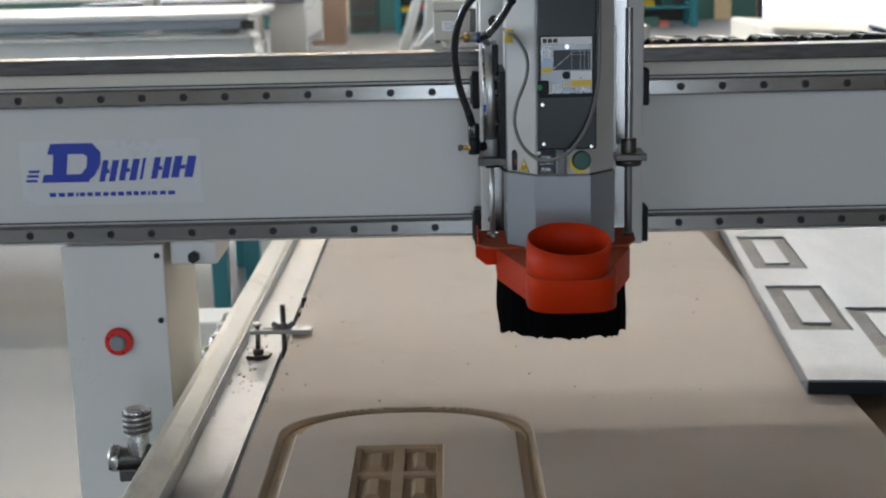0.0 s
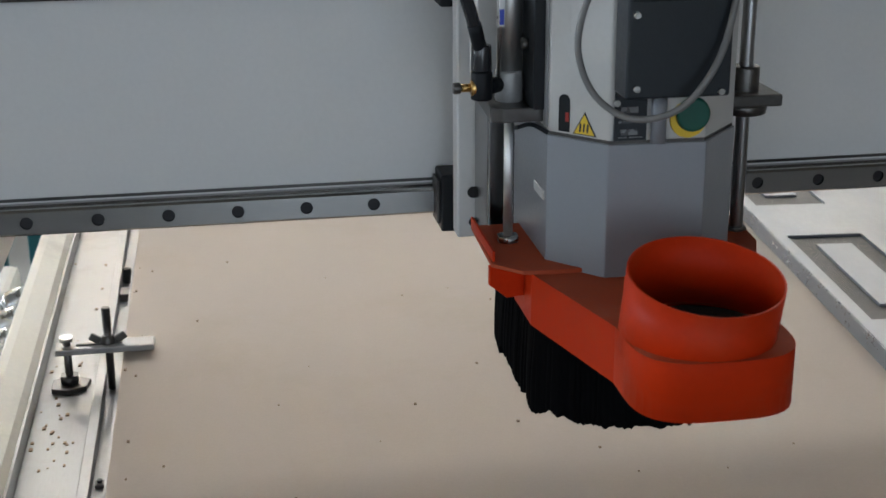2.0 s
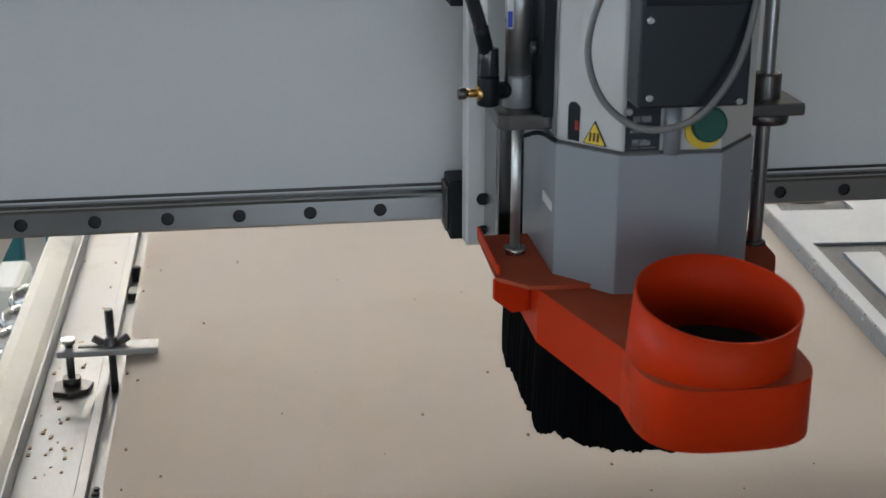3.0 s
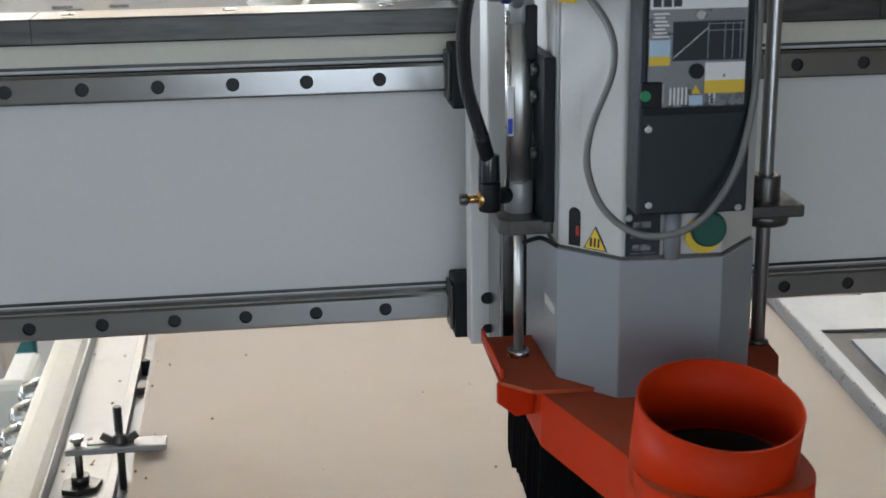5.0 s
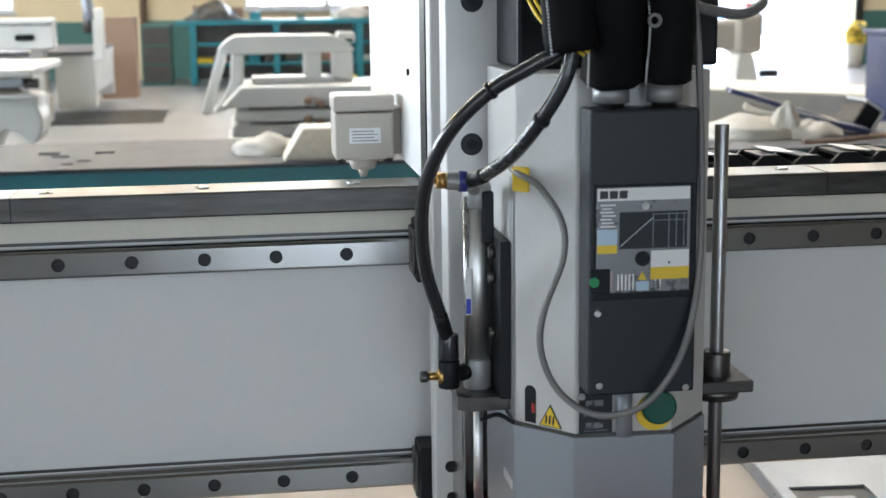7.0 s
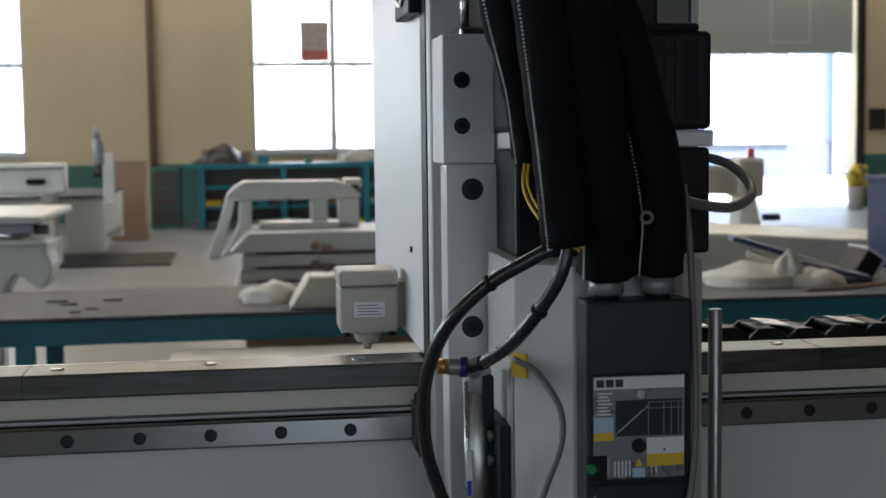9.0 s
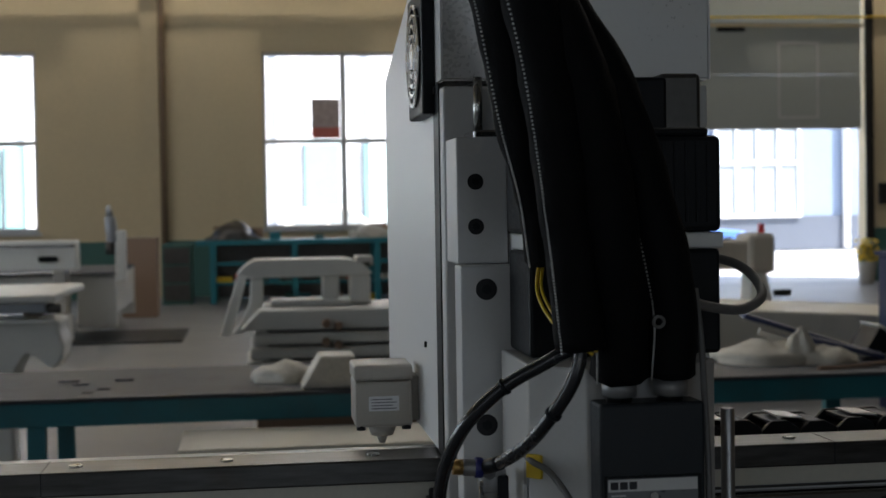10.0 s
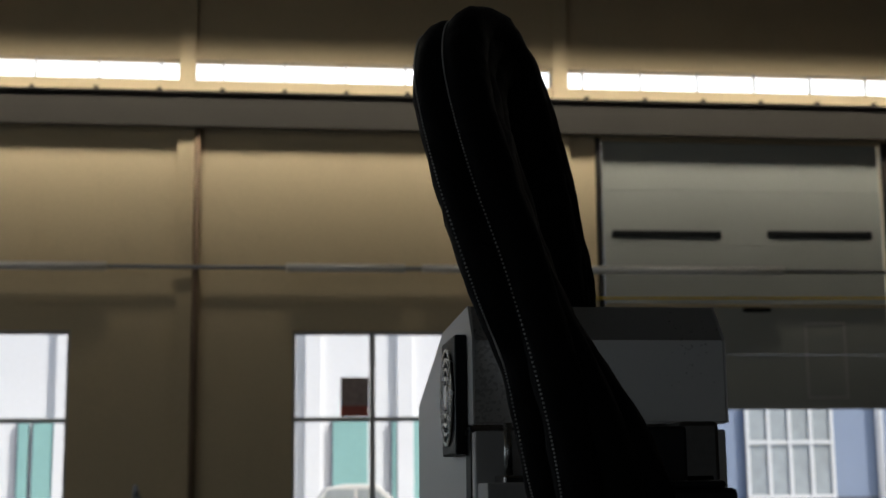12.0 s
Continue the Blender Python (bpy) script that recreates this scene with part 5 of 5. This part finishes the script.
# sensor box on the housing's side, and the drag chain behind the beam
sb = thing("sensor_box", (0.03, 0.16, 1.27), "beige plastic sensor box on the carriage housing", "sensor box")
part("case", box(0.003, 0.0595, 0.15, 0.21, 1.2825, 1.3275, 0.003), BEIGE, sb)
part("lid", box(0.002, 0.0605, 0.149, 0.211, 1.3285, 1.344, 0.003), BEIGE, sb)
part("gland", rod((0.031, 0.17, 1.283), (0.031, 0.17, 1.272), 0.0155, 0.011, 20), BEIGE, sb)
part("gland_tip", rod((0.031, 0.17, 1.272), (0.031, 0.17, 1.264), 0.006, 0.003, 14), BEIGE, sb)
label = part("rating_label", box(0.0165, 0.0465, 0.1492, 0.1499, 1.2985, 1.313, 0), STICKER, sb)
for k in range(4):
    part("print_bar", box(0.019, 0.044 - 0.004 * (k % 2), 0.1488, 0.1491, 1.3005 + 0.003 * k, 1.3015 + 0.003 * k, 0), LABELGREY, label)
for x in (0.009, 0.054):
    part("screw", rod((x, 0.155, 1.2845), (x, 0.155, 1.2795), 0.0045, seg=14), BOLT, sb)
part("mount", box(0.0595, 0.0684, 0.17, 0.2, 1.285, 1.33, 0.001), BEIGE, sb)
chain = thing("drag_chain", (0.8, 0.15, 1.2555), "black plastic cable drag chain lying on the gantry beam", "drag chain")
for k in range(30):
    x, lift = 0.33 + 0.04 * k, 0.0015 * math.sin(k * 1.7)
    link = [(x, 1.2556), (x + 0.036, 1.2556), (x + 0.039, 1.262), (x + 0.036, 1.272 + lift), (x + 0.024, 1.2795 + lift), (x + 0.008, 1.2795 + lift), (x - 0.002, 1.27 + lift)]
    for y in (0.118, 0.176):
        part("link", prism(link, -y - 0.006, -y, 0.001, m=Matrix.Rotation(radians(90), 4, "X")), BLACK, chain)
    part("crossbar", box(x + 0.008, x + 0.024, 0.1245, 0.1755, 1.2745, 1.2785 + lift, 0.001), BLACK, chain)
    if k % 2 == 0:
        # White patches painted in for the bright gaps between links.
        part("gap_patch", box(-0.013, 0.013, 0.128, 0.17, 0, 0.0012, 0, turn=Matrix.Translation((x + 0.03, 0, 1.2805)) @ Matrix.Rotation(0.09, 4, "Y")), PANEL, chain, "white patch for a bright gap in the chain")
part("cable_run", box(0.33, 1.5, 0.126, 0.174, 1.256, 1.268, 0.003), BLACK, chain)

# ---- the hall behind: benches and other machines ----
table = thing("router_table", (1.0, 4.4, 0.0), "teal steel table with a stained dark top", "table")
part("top", box(-2.6, 4.2, 4.12, 5.1, 0.785, 0.8, 0.003), DARKTOP, table)
part("front_beam", box(-2.6, 4.2, 4.15, 4.21, 0.69, 0.784, 0.004), TEAL, table)
part("rear_beam", box(-2.6, 4.2, 5.0, 5.06, 0.69, 0.784, 0.004), TEAL, table)
for x in (-2.4, -0.93, 0.9, 2.6, 4.0):
    for y in (4.2, 5.0):
        part("leg", box(x - 0.035, x + 0.035, y - 0.03, y + 0.03, 0, 0.69, 0.004), TEAL, table)
rnd = random.Random(9)
for k in range(6):
    x, y, s = rnd.uniform(-1.3, 0.0), rnd.uniform(4.2, 4.7), rnd.uniform(0.02, 0.05)
    single("offcut", box(x - s, x + s, y - s * 0.6, y + s * 0.6, 0.8, 0.8 + s * 0.2, 0.002), rnd.choice((BLACK, DARKSTEEL, DARKTOP)), "small offcut lying on the table top", "offcut", "offcuts on the table")


def heap(name, cx, cy, z, sx, sy, sz, mat, label, category, seed):
    """A soft heap of film or sacking with folds."""
    bm = bmesh.new()
    n, m = 30, 12
    rows = []
    for j in range(m + 1):
        v = j / m
        row = []
        for k in range(n):
            a = 2 * math.pi * k / n
            w = 1 + 0.28 * noise.noise(Vector((math.cos(a) * 1.6 + seed, math.sin(a) * 1.6, v * 2.2)))
            r = (1 - v ** 2.2) * w
            h = sz * v * (1 + 0.35 * noise.noise(Vector((math.cos(a) * 2 * r + seed, math.sin(a) * 2 * r, 7))))
            row.append(bm.verts.new((cx + sx * r * math.cos(a), cy + sy * r * math.sin(a), z + h)))
        rows.append(row)
    for a, b in zip(rows, rows[1:]):
        for k in range(n):
            bm.faces.new((a[k], a[(k + 1) % n], b[(k + 1) % n], b[k])).smooth = True
    bm.faces.new(rows[0])
    return single(name, bm, mat, label, category)


heap("plastic_bag", 0.02, 4.5, 0.8, 0.15, 0.14, 0.09, BAG, "crumpled cream plastic bag on the table", "bag", 1.0)
single("foam_block", prism([(0.075, 0.8), (0.30, 0.8), (0.29, 0.925), (0.153, 0.925)], 0, 0.22, 0.008, m=Matrix.Translation((0, 4.4, 0)) @ Matrix.Rotation(radians(90), 4, "X")), BAG, "pale foam block standing on the table", "foam")
cab = thing("grey_cabinet", (0.0, 3.6, 0.0), "low grey steel cabinet behind the gantry", "cabinet")
part("body", box(-0.36, 0.9, 3.6, 4.0, 0.05, 0.66, 0.006), SHROUD, cab)
part("top", box(-0.37, 0.91, 3.58, 4.02, 0.66, 0.68, 0.004), CREAM, cab)
part("plinth", box(-0.34, 0.88, 3.62, 3.98, 0, 0.05, 0), DARKSTEEL, cab)
single("pale_strip", box(-0.52, -0.4, 3.55, 3.63, 0.0, 0.64, 0.004), CREAM, "pale board standing under the table", "board")
stand = thing("teal_stand", (-0.55, 1.55, 0.0), "teal steel trestle beside the bed", "stand")
for x, y in ((-0.578, 1.5), (-0.51, 1.62), (-0.9, 1.5), (-0.85, 1.62)):
    part("post", box(x - 0.02, x + 0.02, y - 0.02, y + 0.02, 0, 0.8, 0.003), TEAL, stand)
part("rail", box(-0.9, -0.51, 1.48, 1.64, 0.8, 0.84, 0.003), TEAL, stand)
heap("floor_sack", -0.64, 1.25, 0.0, 0.17, 0.2, 0.66, BAG, "pale wrapped sack standing beside the bed", "sack", 5.0)
single("foam_box", box(-0.62, -0.46, 0.86, 1.0, 0.0, 0.645, 0.012), WHITEMACHINE, "white foam packing box standing beside the bed", "box")

FACING = Matrix.Rotation(radians(90), 4, "X")


def slab(outline, y0, y1, bevel=0.012):
    """A thick shape standing upright along x from its (x, z) outline."""
    return prism(outline, -y1, -y0, bevel, m=FACING)


parts = thing("beam_stack", (0.5, 8.0, 0.0), "stack of white painted machine beams with brown knobs", "machine parts")
part("pallet", box(-0.1, 1.5, 8.15, 8.95, 0.0, 0.12, 0.005), CARTON, parts)
part("plinth", box(-0.05, 1.5, 8.2, 8.9, 0.12, 0.4, 0.01), WHITEMACHINE, parts)
for k in range(3):
    part("beam", box(-0.16 + 0.02 * k, 1.5, 8.06, 8.95, 0.41 + 0.095 * k, 0.485 + 0.095 * k, 0.02), WHITEMACHINE, parts)
    # Dark spacers fill the gaps, colouring in the shade between beams.
    part("spacer", box(-0.02, 1.46, 8.16, 8.9, 0.4855 + 0.095 * k, 0.5045 + 0.095 * k, 0), DARKSTEEL, parts)
part("top_beam", slab([(-0.2, 0.696), (1.5, 0.696), (1.5, 0.83), (-0.07, 0.83)], 8.08, 8.95), WHITEMACHINE, parts)
for x, z in ((0.37, 0.735), (0.452, 0.716), (0.368, 0.612), (0.45, 0.592)):
    part("knob", rod((x, 8.09, z), (x, 8.0, z), 0.032, 0.026, 16, 0.004), CARTON, parts, "dark brown knob")
wf = thing("casting", (0.2, 8.6, 0.83), "white cast machine frame standing on stacked beams", "machine frame")
part("top", slab([(-0.225, 1.06), (-0.17, 1.12), (-0.1, 1.16), (0.55, 1.158), (0.66, 1.12), (0.725, 1.05), (0.66, 1.035), (-0.14, 1.03)], 8.45, 8.8), WHITEMACHINE, wf)
part("side_leg", slab([(-0.35, 0.62), (-0.27, 0.62), (-0.15, 1.045), (-0.22, 1.055)], 8.55, 8.7), WHITEMACHINE, wf)
part("front_leg", slab([(-0.13, 1.031), (-0.04, 1.031), (-0.045, 0.86), (-0.1, 0.74), (-0.17, 0.66), (-0.27, 0.64), (-0.2, 0.72), (-0.14, 0.86)], 8.4, 8.52), WHITEMACHINE, wf)
for x0, x1 in ((0.374, 0.49), (0.57, 0.71)):
    part("post", box(x0, x1, 8.5, 8.75, 0.831, 1.036, 0.01), WHITEMACHINE, wf)
part("shelf", box(0.01, 0.566, 8.42, 8.8, 0.831, 0.872, 0.008), WHITEMACHINE, wf)
part("cap", box(0.61, 0.73, 8.5, 8.75, 1.1, 1.17, 0.01), WHITEMACHINE, wf)
part("cap_slot", box(0.635, 0.71, 8.49, 8.502, 1.105, 1.125, 0.002), BLACK, wf)
wb = thing("work_bench", (0.8, 21.5, 0.0), "long teal steel work bench below the window", "bench")
part("top", box(-1.05, 4.3, 21.4, 22.3, 0.95, 1.03, 0.006), TEAL, wb)
for x in (-0.78, 0.55, 1.9, 3.2, 4.2):
    for y in (21.45, 22.2):
        part("leg", box(x - 0.05, x + 0.05, y - 0.04, y + 0.04, 0, 0.95, 0.004), TEAL, wb)
part("shelf", box(-0.73, 4.2, 21.45, 22.25, 0.3, 0.34, 0.004), TEAL, wb)
part("rail", box(-0.73, 4.2, 21.42, 21.47, 0.62, 0.68, 0.004), TEAL, wb)
# Dark sheet added behind the open bench to colour in the shade below.
part("shade_sheet", box(-0.73, 4.2, 22.26, 22.28, 0.05, 0.94, 0), DARKSTEEL, wb)
rnd = random.Random(12)
for k in range(34):
    x, s = -0.6 + 4.6 * (k % 17) / 17 + rnd.uniform(-0.06, 0.06), rnd.uniform(0.07, 0.15)
    onto = 0.34 if k < 17 else rnd.choice((1.03, 0.0))
    m = rnd.choice((CARTON, DARKSTEEL, DADO, TEAL, DARKSTEEL, LABELYELLOW, BAG, POSTER))
    single("parts_bin", box(x - s, x + s, 21.55 + rnd.uniform(0, 0.2), 21.95, onto, onto + s * rnd.uniform(0.7, 1.9), 0.01), m, "small parts bin on the work bench", "bin", "bins on the bench")
heap("cloth", -0.45, 21.7, 1.03, 0.42, 0.3, 0.32, DARKSTEEL, "dark crumpled cloth on the work bench", "cloth", 2.0)
heap("sacking", 1.85, 21.75, 1.03, 0.32, 0.25, 0.24, BEIGE, "pale sacking heaped on the work bench", "sacking", 8.0)
cb = thing("floor_cabinet", (-1.3, 21.6, 0.0), "dark green drawer cabinet by the wall", "cabinet")
part("body", box(-1.6, -1.12, 21.5, 22.2, 0.0, 0.98, 0.01), DADO, cb)
for k in range(3):
    part("drawer", box(-1.57, -1.15, 21.48, 21.5, 0.06 + 0.3 * k, 0.33 + 0.3 * k, 0.005), DARKSTEEL, cb)
ct = thing("carton", (-1.75, 18.9, 0.0), "tall closed brown cardboard carton", "carton")
part("body", box(-1.99, -1.5, 18.9, 19.5, 0, 1.14, 0.008), CARTON, ct)
part("tape", box(-1.99, -1.5, 19.17, 19.23, 1.1405, 1.1425, 0), BAG, ct)
wm = thing("white_router", (-3.0, 15.5, 0.0), "white router machine with gantry and bed", "machine")
part("bed", box(-4.6, -1.95, 15.6, 18.2, 0.62, 0.76, 0.01), WHITEMACHINE, wm)
part("end_plate", box(-2.2, -1.74, 15.55, 15.7, 0.14, 0.76, 0.01), WHITEMACHINE, wm)
part("end_plate", box(-2.2, -1.74, 17.9, 18.05, 0.14, 0.76, 0.01), WHITEMACHINE, wm)
part("apron", box(-1.8, -1.75, 15.7, 17.9, 0.3, 0.74, 0.01), WHITEMACHINE, wm)
part("top", box(-4.6, -1.75, 15.5, 18.2, 0.765, 0.795, 0.004), DARKTOP, wm)
gb = part("gantry_beam", box(-5.6, -2.12, 15.0, 15.3, 0.85, 1.2, 0.025), WHITEMACHINE, wm)
part("slot", box(-2.55, -2.33, 14.985, 15.0, 0.95, 1.02, 0.03), BLACK, gb)
part("rail", box(-5.6, -2.14, 14.97, 15.0, 1.12, 1.15, 0.004), RAIL, gb)
for x in (-2.33, -3.6):
    part("gantry_leg", box(x - 0.07, x + 0.07, 15.05, 15.45, 0.33, 0.85, 0.012), BEIGE, wm)
    part("foot", box(x - 0.1, x + 0.1, 15.0, 15.5, 0.0, 0.33, 0.02), WHITEMACHINE, wm)
HEAD = Matrix.Translation((-1.76, 15.3, 1.3)) @ Matrix.Rotation(radians(-6), 4, "Y")
head = part("spindle_head", rod((0, 0, -0.14), (0, 0, 0.16), 0.075, 0.065, 20, 0.02), SHROUD, wm)
head.data.transform(HEAD)
pole = part("spindle_pole", rod((0, 0, 0.16), (0, 0, 0.3), 0.045, 0.025, 16), SHROUD, wm)
pole.data.transform(HEAD)
part("spindle_post", box(-1.72, -1.6, 15.25, 15.45, 0.7, 1.3, 0.02), WHITEMACHINE, wm)
part("spindle_nose", rod((-1.78, 15.3, 1.02), (-1.77, 15.3, 1.17), 0.05, 0.06, 16), DARKSTEEL, wm)
# Black sheet on the floor stands for the machine's shadow.
single("floor_shadow", box(-2.6, -0.95, 14.9, 16.6, 0.0, 0.02, 0.006), BLACK, "thin black sheet for the shadow under the white machine", "mat")
nl = thing("white_press", (-1.7, 7.0, 0.0), "white machine frame with a flat bed", "machine")
part("bed", box(-3.4, -1.25, 7.0, 8.4, 0.985, 1.03, 0.012), WHITEMACHINE, nl)
part("bed_rail", box(-3.4, -1.3, 6.99, 7.06, 0.93, 0.984, 0.006), SHROUD, nl)
part("roller", rod((-1.3, 7.05, 0.95), (-1.22, 7.05, 0.95), 0.03, seg=18, bevel=0.004), DARKSTEEL, nl)
for x in (-1.42, -2.4):
    part("post", box(x - 0.06, x + 0.06, 7.3, 7.5, 0.88, 0.984, 0.01), BEIGE, nl)
CURVE = [(-3.4, 0.89), (-1.26, 0.89), (-1.222, 0.875), (-1.235, 0.82), (-1.205, 0.74), (-1.215, 0.66), (-1.26, 0.6), (-1.31, 0.62), (-1.36, 0.67), (-1.42, 0.69), (-1.47, 0.62), (-1.52, 0.5), (-1.6, 0.46), (-3.4, 0.46)]
part("casting", slab(CURVE, 7.02, 7.4, 0.015), WHITEMACHINE, nl)
part("ledge", box(-3.4, -1.24, 6.96, 7.03, 0.865, 0.893, 0.008), WHITEMACHINE, nl)
for x in (-1.6, -2.6):
    part("leg", box(x - 0.09, x + 0.09, 7.1, 7.3, 0.0, 0.46, 0.02), WHITEMACHINE, nl)

# right-hand side
rm = thing("beige_machine", (4.7, 12.0, 0.0), "beige industrial machine with a raised arm", "machine")
part("arm", box(3.4, 4.95, 12.0, 12.35, 0.84, 1.13, 0.04), BEIGE, rm)
part("head", box(4.78, 5.06, 11.95, 12.4, 0.8, 1.2, 0.05), BEIGE, rm)
part("column", prism([(4.8, 0.3), (5.1, 0.3), (5.0, 0.82), (4.84, 0.82)], 0, 0.3, 0.02, m=Matrix.Translation((0, 12.35, 0)) @ Matrix.Rotation(radians(90), 4, "X")), WHITEMACHINE, rm)
part("knob", rod((5.05, 12.0, 0.6), (5.22, 12.0, 0.6), 0.035, seg=14), BLACK, rm)
part("base", box(3.4, 6.2, 11.9, 13.2, 0.0, 0.3, 0.03), BEIGE, rm)
part("lamp", rod((4.96, 12.1, 1.2), (4.96, 12.1, 1.29), 0.035, 0.03, 14), RED, rm)
rb = thing("white_bed", (4.2, 9.0, 0.0), "long cream machine bed with a sloping top", "machine bed")
part("rail", box(2.6, 6.6, 8.985, 9.0, 0.3, 0.36, 0.004), WHITEMACHINE, rb)
part("body", prism([(2.6, 0.0), (6.6, 0.0), (6.6, 0.5), (2.6, 0.74)], 0, 1.6, 0.02, m=Matrix.Translation((0, 10.6, 0)) @ Matrix.Rotation(radians(90), 4, "X")), CREAM, rb)
heap("plastic_bag", 2.12, 4.6, 0.8, 0.25, 0.2, 0.1, BAG, "cream plastic bag heaped on the table", "bag", 3.0)
heap("plastic_bag", 2.36, 4.5, 0.8, 0.14, 0.12, 0.08, BAG, "crumpled cream plastic film on the table", "bag", 4.0)


heap("plastic_film", 2.25, 4.52, 0.8, 0.075, 0.08, 0.16, BAG, "crumpled upright cream plastic film on the table", "film", 6.0)


def leaning_board(p0, p1, width, thick, mat, label):
    """A flat board from p0 to p1, lying along x and sloping."""
    p0, p1 = Vector(p0), Vector(p1)
    d = p1 - p0
    a, b = math.atan2(d.z, math.hypot(d.x, d.y)), math.atan2(d.y, d.x)
    m = Matrix.Translation((p0 + p1) / 2) @ Matrix.Rotation(b, 4, "Z") @ Matrix.Rotation(-a, 4, "Y")
    single("offcut_board", box(-d.length / 2, d.length / 2, -width / 2, width / 2, -thick / 2, thick / 2, 0.003, turn=m), mat, label, "board", "boards on the table")


leaning_board((2.1, 4.82, 0.99), (2.6, 4.72, 0.832), 0.16, 0.022, NAVY, "dark blue offcut board leaning over a bag")
leaning_board((2.14, 4.72, 0.925), (2.42, 4.62, 0.82), 0.1, 0.03, BAG, "white offcut board leaning over a bag")
leaning_board((2.3, 4.7, 0.905), (2.66, 4.58, 0.812), 0.16, 0.022, NAVY, "dark blue offcut board lying on the table")
single("wood_strip", tube([(2.22, 4.25, 0.806), (2.36, 4.27, 0.806), (2.6, 4.3, 0.82), (3.0, 4.4, 0.83), (3.6, 4.5, 0.806)], 0.011, 8), CARTON, "long tan wood strip on the table", "strip")
tb = thing("tool_case", (2.69, 4.75, 0.8), "black case with white edges standing on the table", "case")
TILT = Matrix.Translation((2.66, 4.8, 0.78)) @ Matrix.Rotation(radians(32), 4, "Y")
part("body", box(-0.04, 0.05, -0.1, 0.1, 0.018, 0.15, 0.006, turn=TILT), BLACK, tb)
part("edge", box(0.051, 0.062, -0.102, 0.102, 0.0205, 0.16, 0.002, turn=TILT), LABELWHITE, tb)
part("edge", box(-0.05, 0.05, -0.102, 0.102, 0.151, 0.162, 0.002, turn=TILT), LABELWHITE, tb)
bx = thing("blue_cabinet", (5.0, 8.0, 0.0), "dark blue steel cabinet beside the bed", "cabinet")
part("body", box(4.4, 5.54, 7.6, 8.3, 0.0, 1.1, 0.015), NAVY, bx)
part("lid", box(4.38, 5.56, 7.58, 8.32, 1.1, 1.14, 0.01), NAVY, bx)
part("door", box(4.44, 5.48, 7.585, 7.6, 0.08, 1.04, 0.006), NAVY, bx)
pt = thing("potted_flowers", (10.9, 22.6, 0.0), "yellow flowers in a pot by the door", "plant")
part("pot", rod((10.95, 22.6, 0), (10.95, 22.6, 0.42), 0.13, 0.18, 20, 0.01), BEIGE, pt)
rnd = random.Random(3)
bm = bmesh.new()
for k in range(120):
    a, r, z = rnd.uniform(0, 6.28), rnd.uniform(0, 0.2), rnd.uniform(0.4, 0.82)
    bmesh.ops.create_icosphere(bm, subdivisions=1, radius=rnd.uniform(0.02, 0.05), matrix=Matrix.Translation((10.95 + r * math.cos(a), 22.6 + r * math.sin(a), z)))
part("blossom", bm, LABELYELLOW, pt)
bm = bmesh.new()
for k in range(90):
    a, r, z = rnd.uniform(0, 6.28), rnd.uniform(0.02, 0.2), rnd.uniform(0.4, 0.75)
    box(-0.012, 0.012, -0.002, 0.002, -0.05, 0.05, 0, bm, turn=Matrix.Translation((10.95 + r * math.cos(a), 22.6 + r * math.sin(a), z)) @ Matrix.Rotation(a, 4, "Z") @ Matrix.Rotation(rnd.uniform(-0.9, 0.9), 4, "Y"))
part("leaves", bm, DADO, pt, "green leaves")
rnd = random.Random(21)
bm = bmesh.new()
for k in range(40):
    x, y, s = rnd.uniform(-0.22, 0.5), rnd.uniform(-0.15, 1.3), rnd.uniform(0.0005, 0.0014)
    box(x - s, x + s, y - s, y + s, MZ, MZ + s, 0, bm)
for k in range(16):
    x, y, s = rnd.gauss(-0.238, 0.012), rnd.uniform(-0.05, 0.6), rnd.uniform(0.0005, 0.0014)
    if x > -0.249:
        box(x - s, x + s, y - s * 1.5, y + s * 1.5, MZ, MZ + s, 0, bm)
single("wood_chips", bm, SPOIL, "fine brown wood chips scattered on the sheet", "chips", kind="stuff")
bm = bmesh.new()
for k in range(38):
    x, y, s = rnd.uniform(-0.34, -0.286), rnd.choice((rnd.uniform(-0.1, 0.24), rnd.uniform(0.1, 0.2), rnd.uniform(0.1, 0.7))), rnd.uniform(0.0006, 0.002)
    box(x - s, x + s, y - s * 1.5, y + s * 1.5, 0.747, 0.747 + s * 0.7, 0, bm)
single("wood_chips", bm, SPOIL, "brown wood chips on the aluminium strip", "chips", kind="stuff")
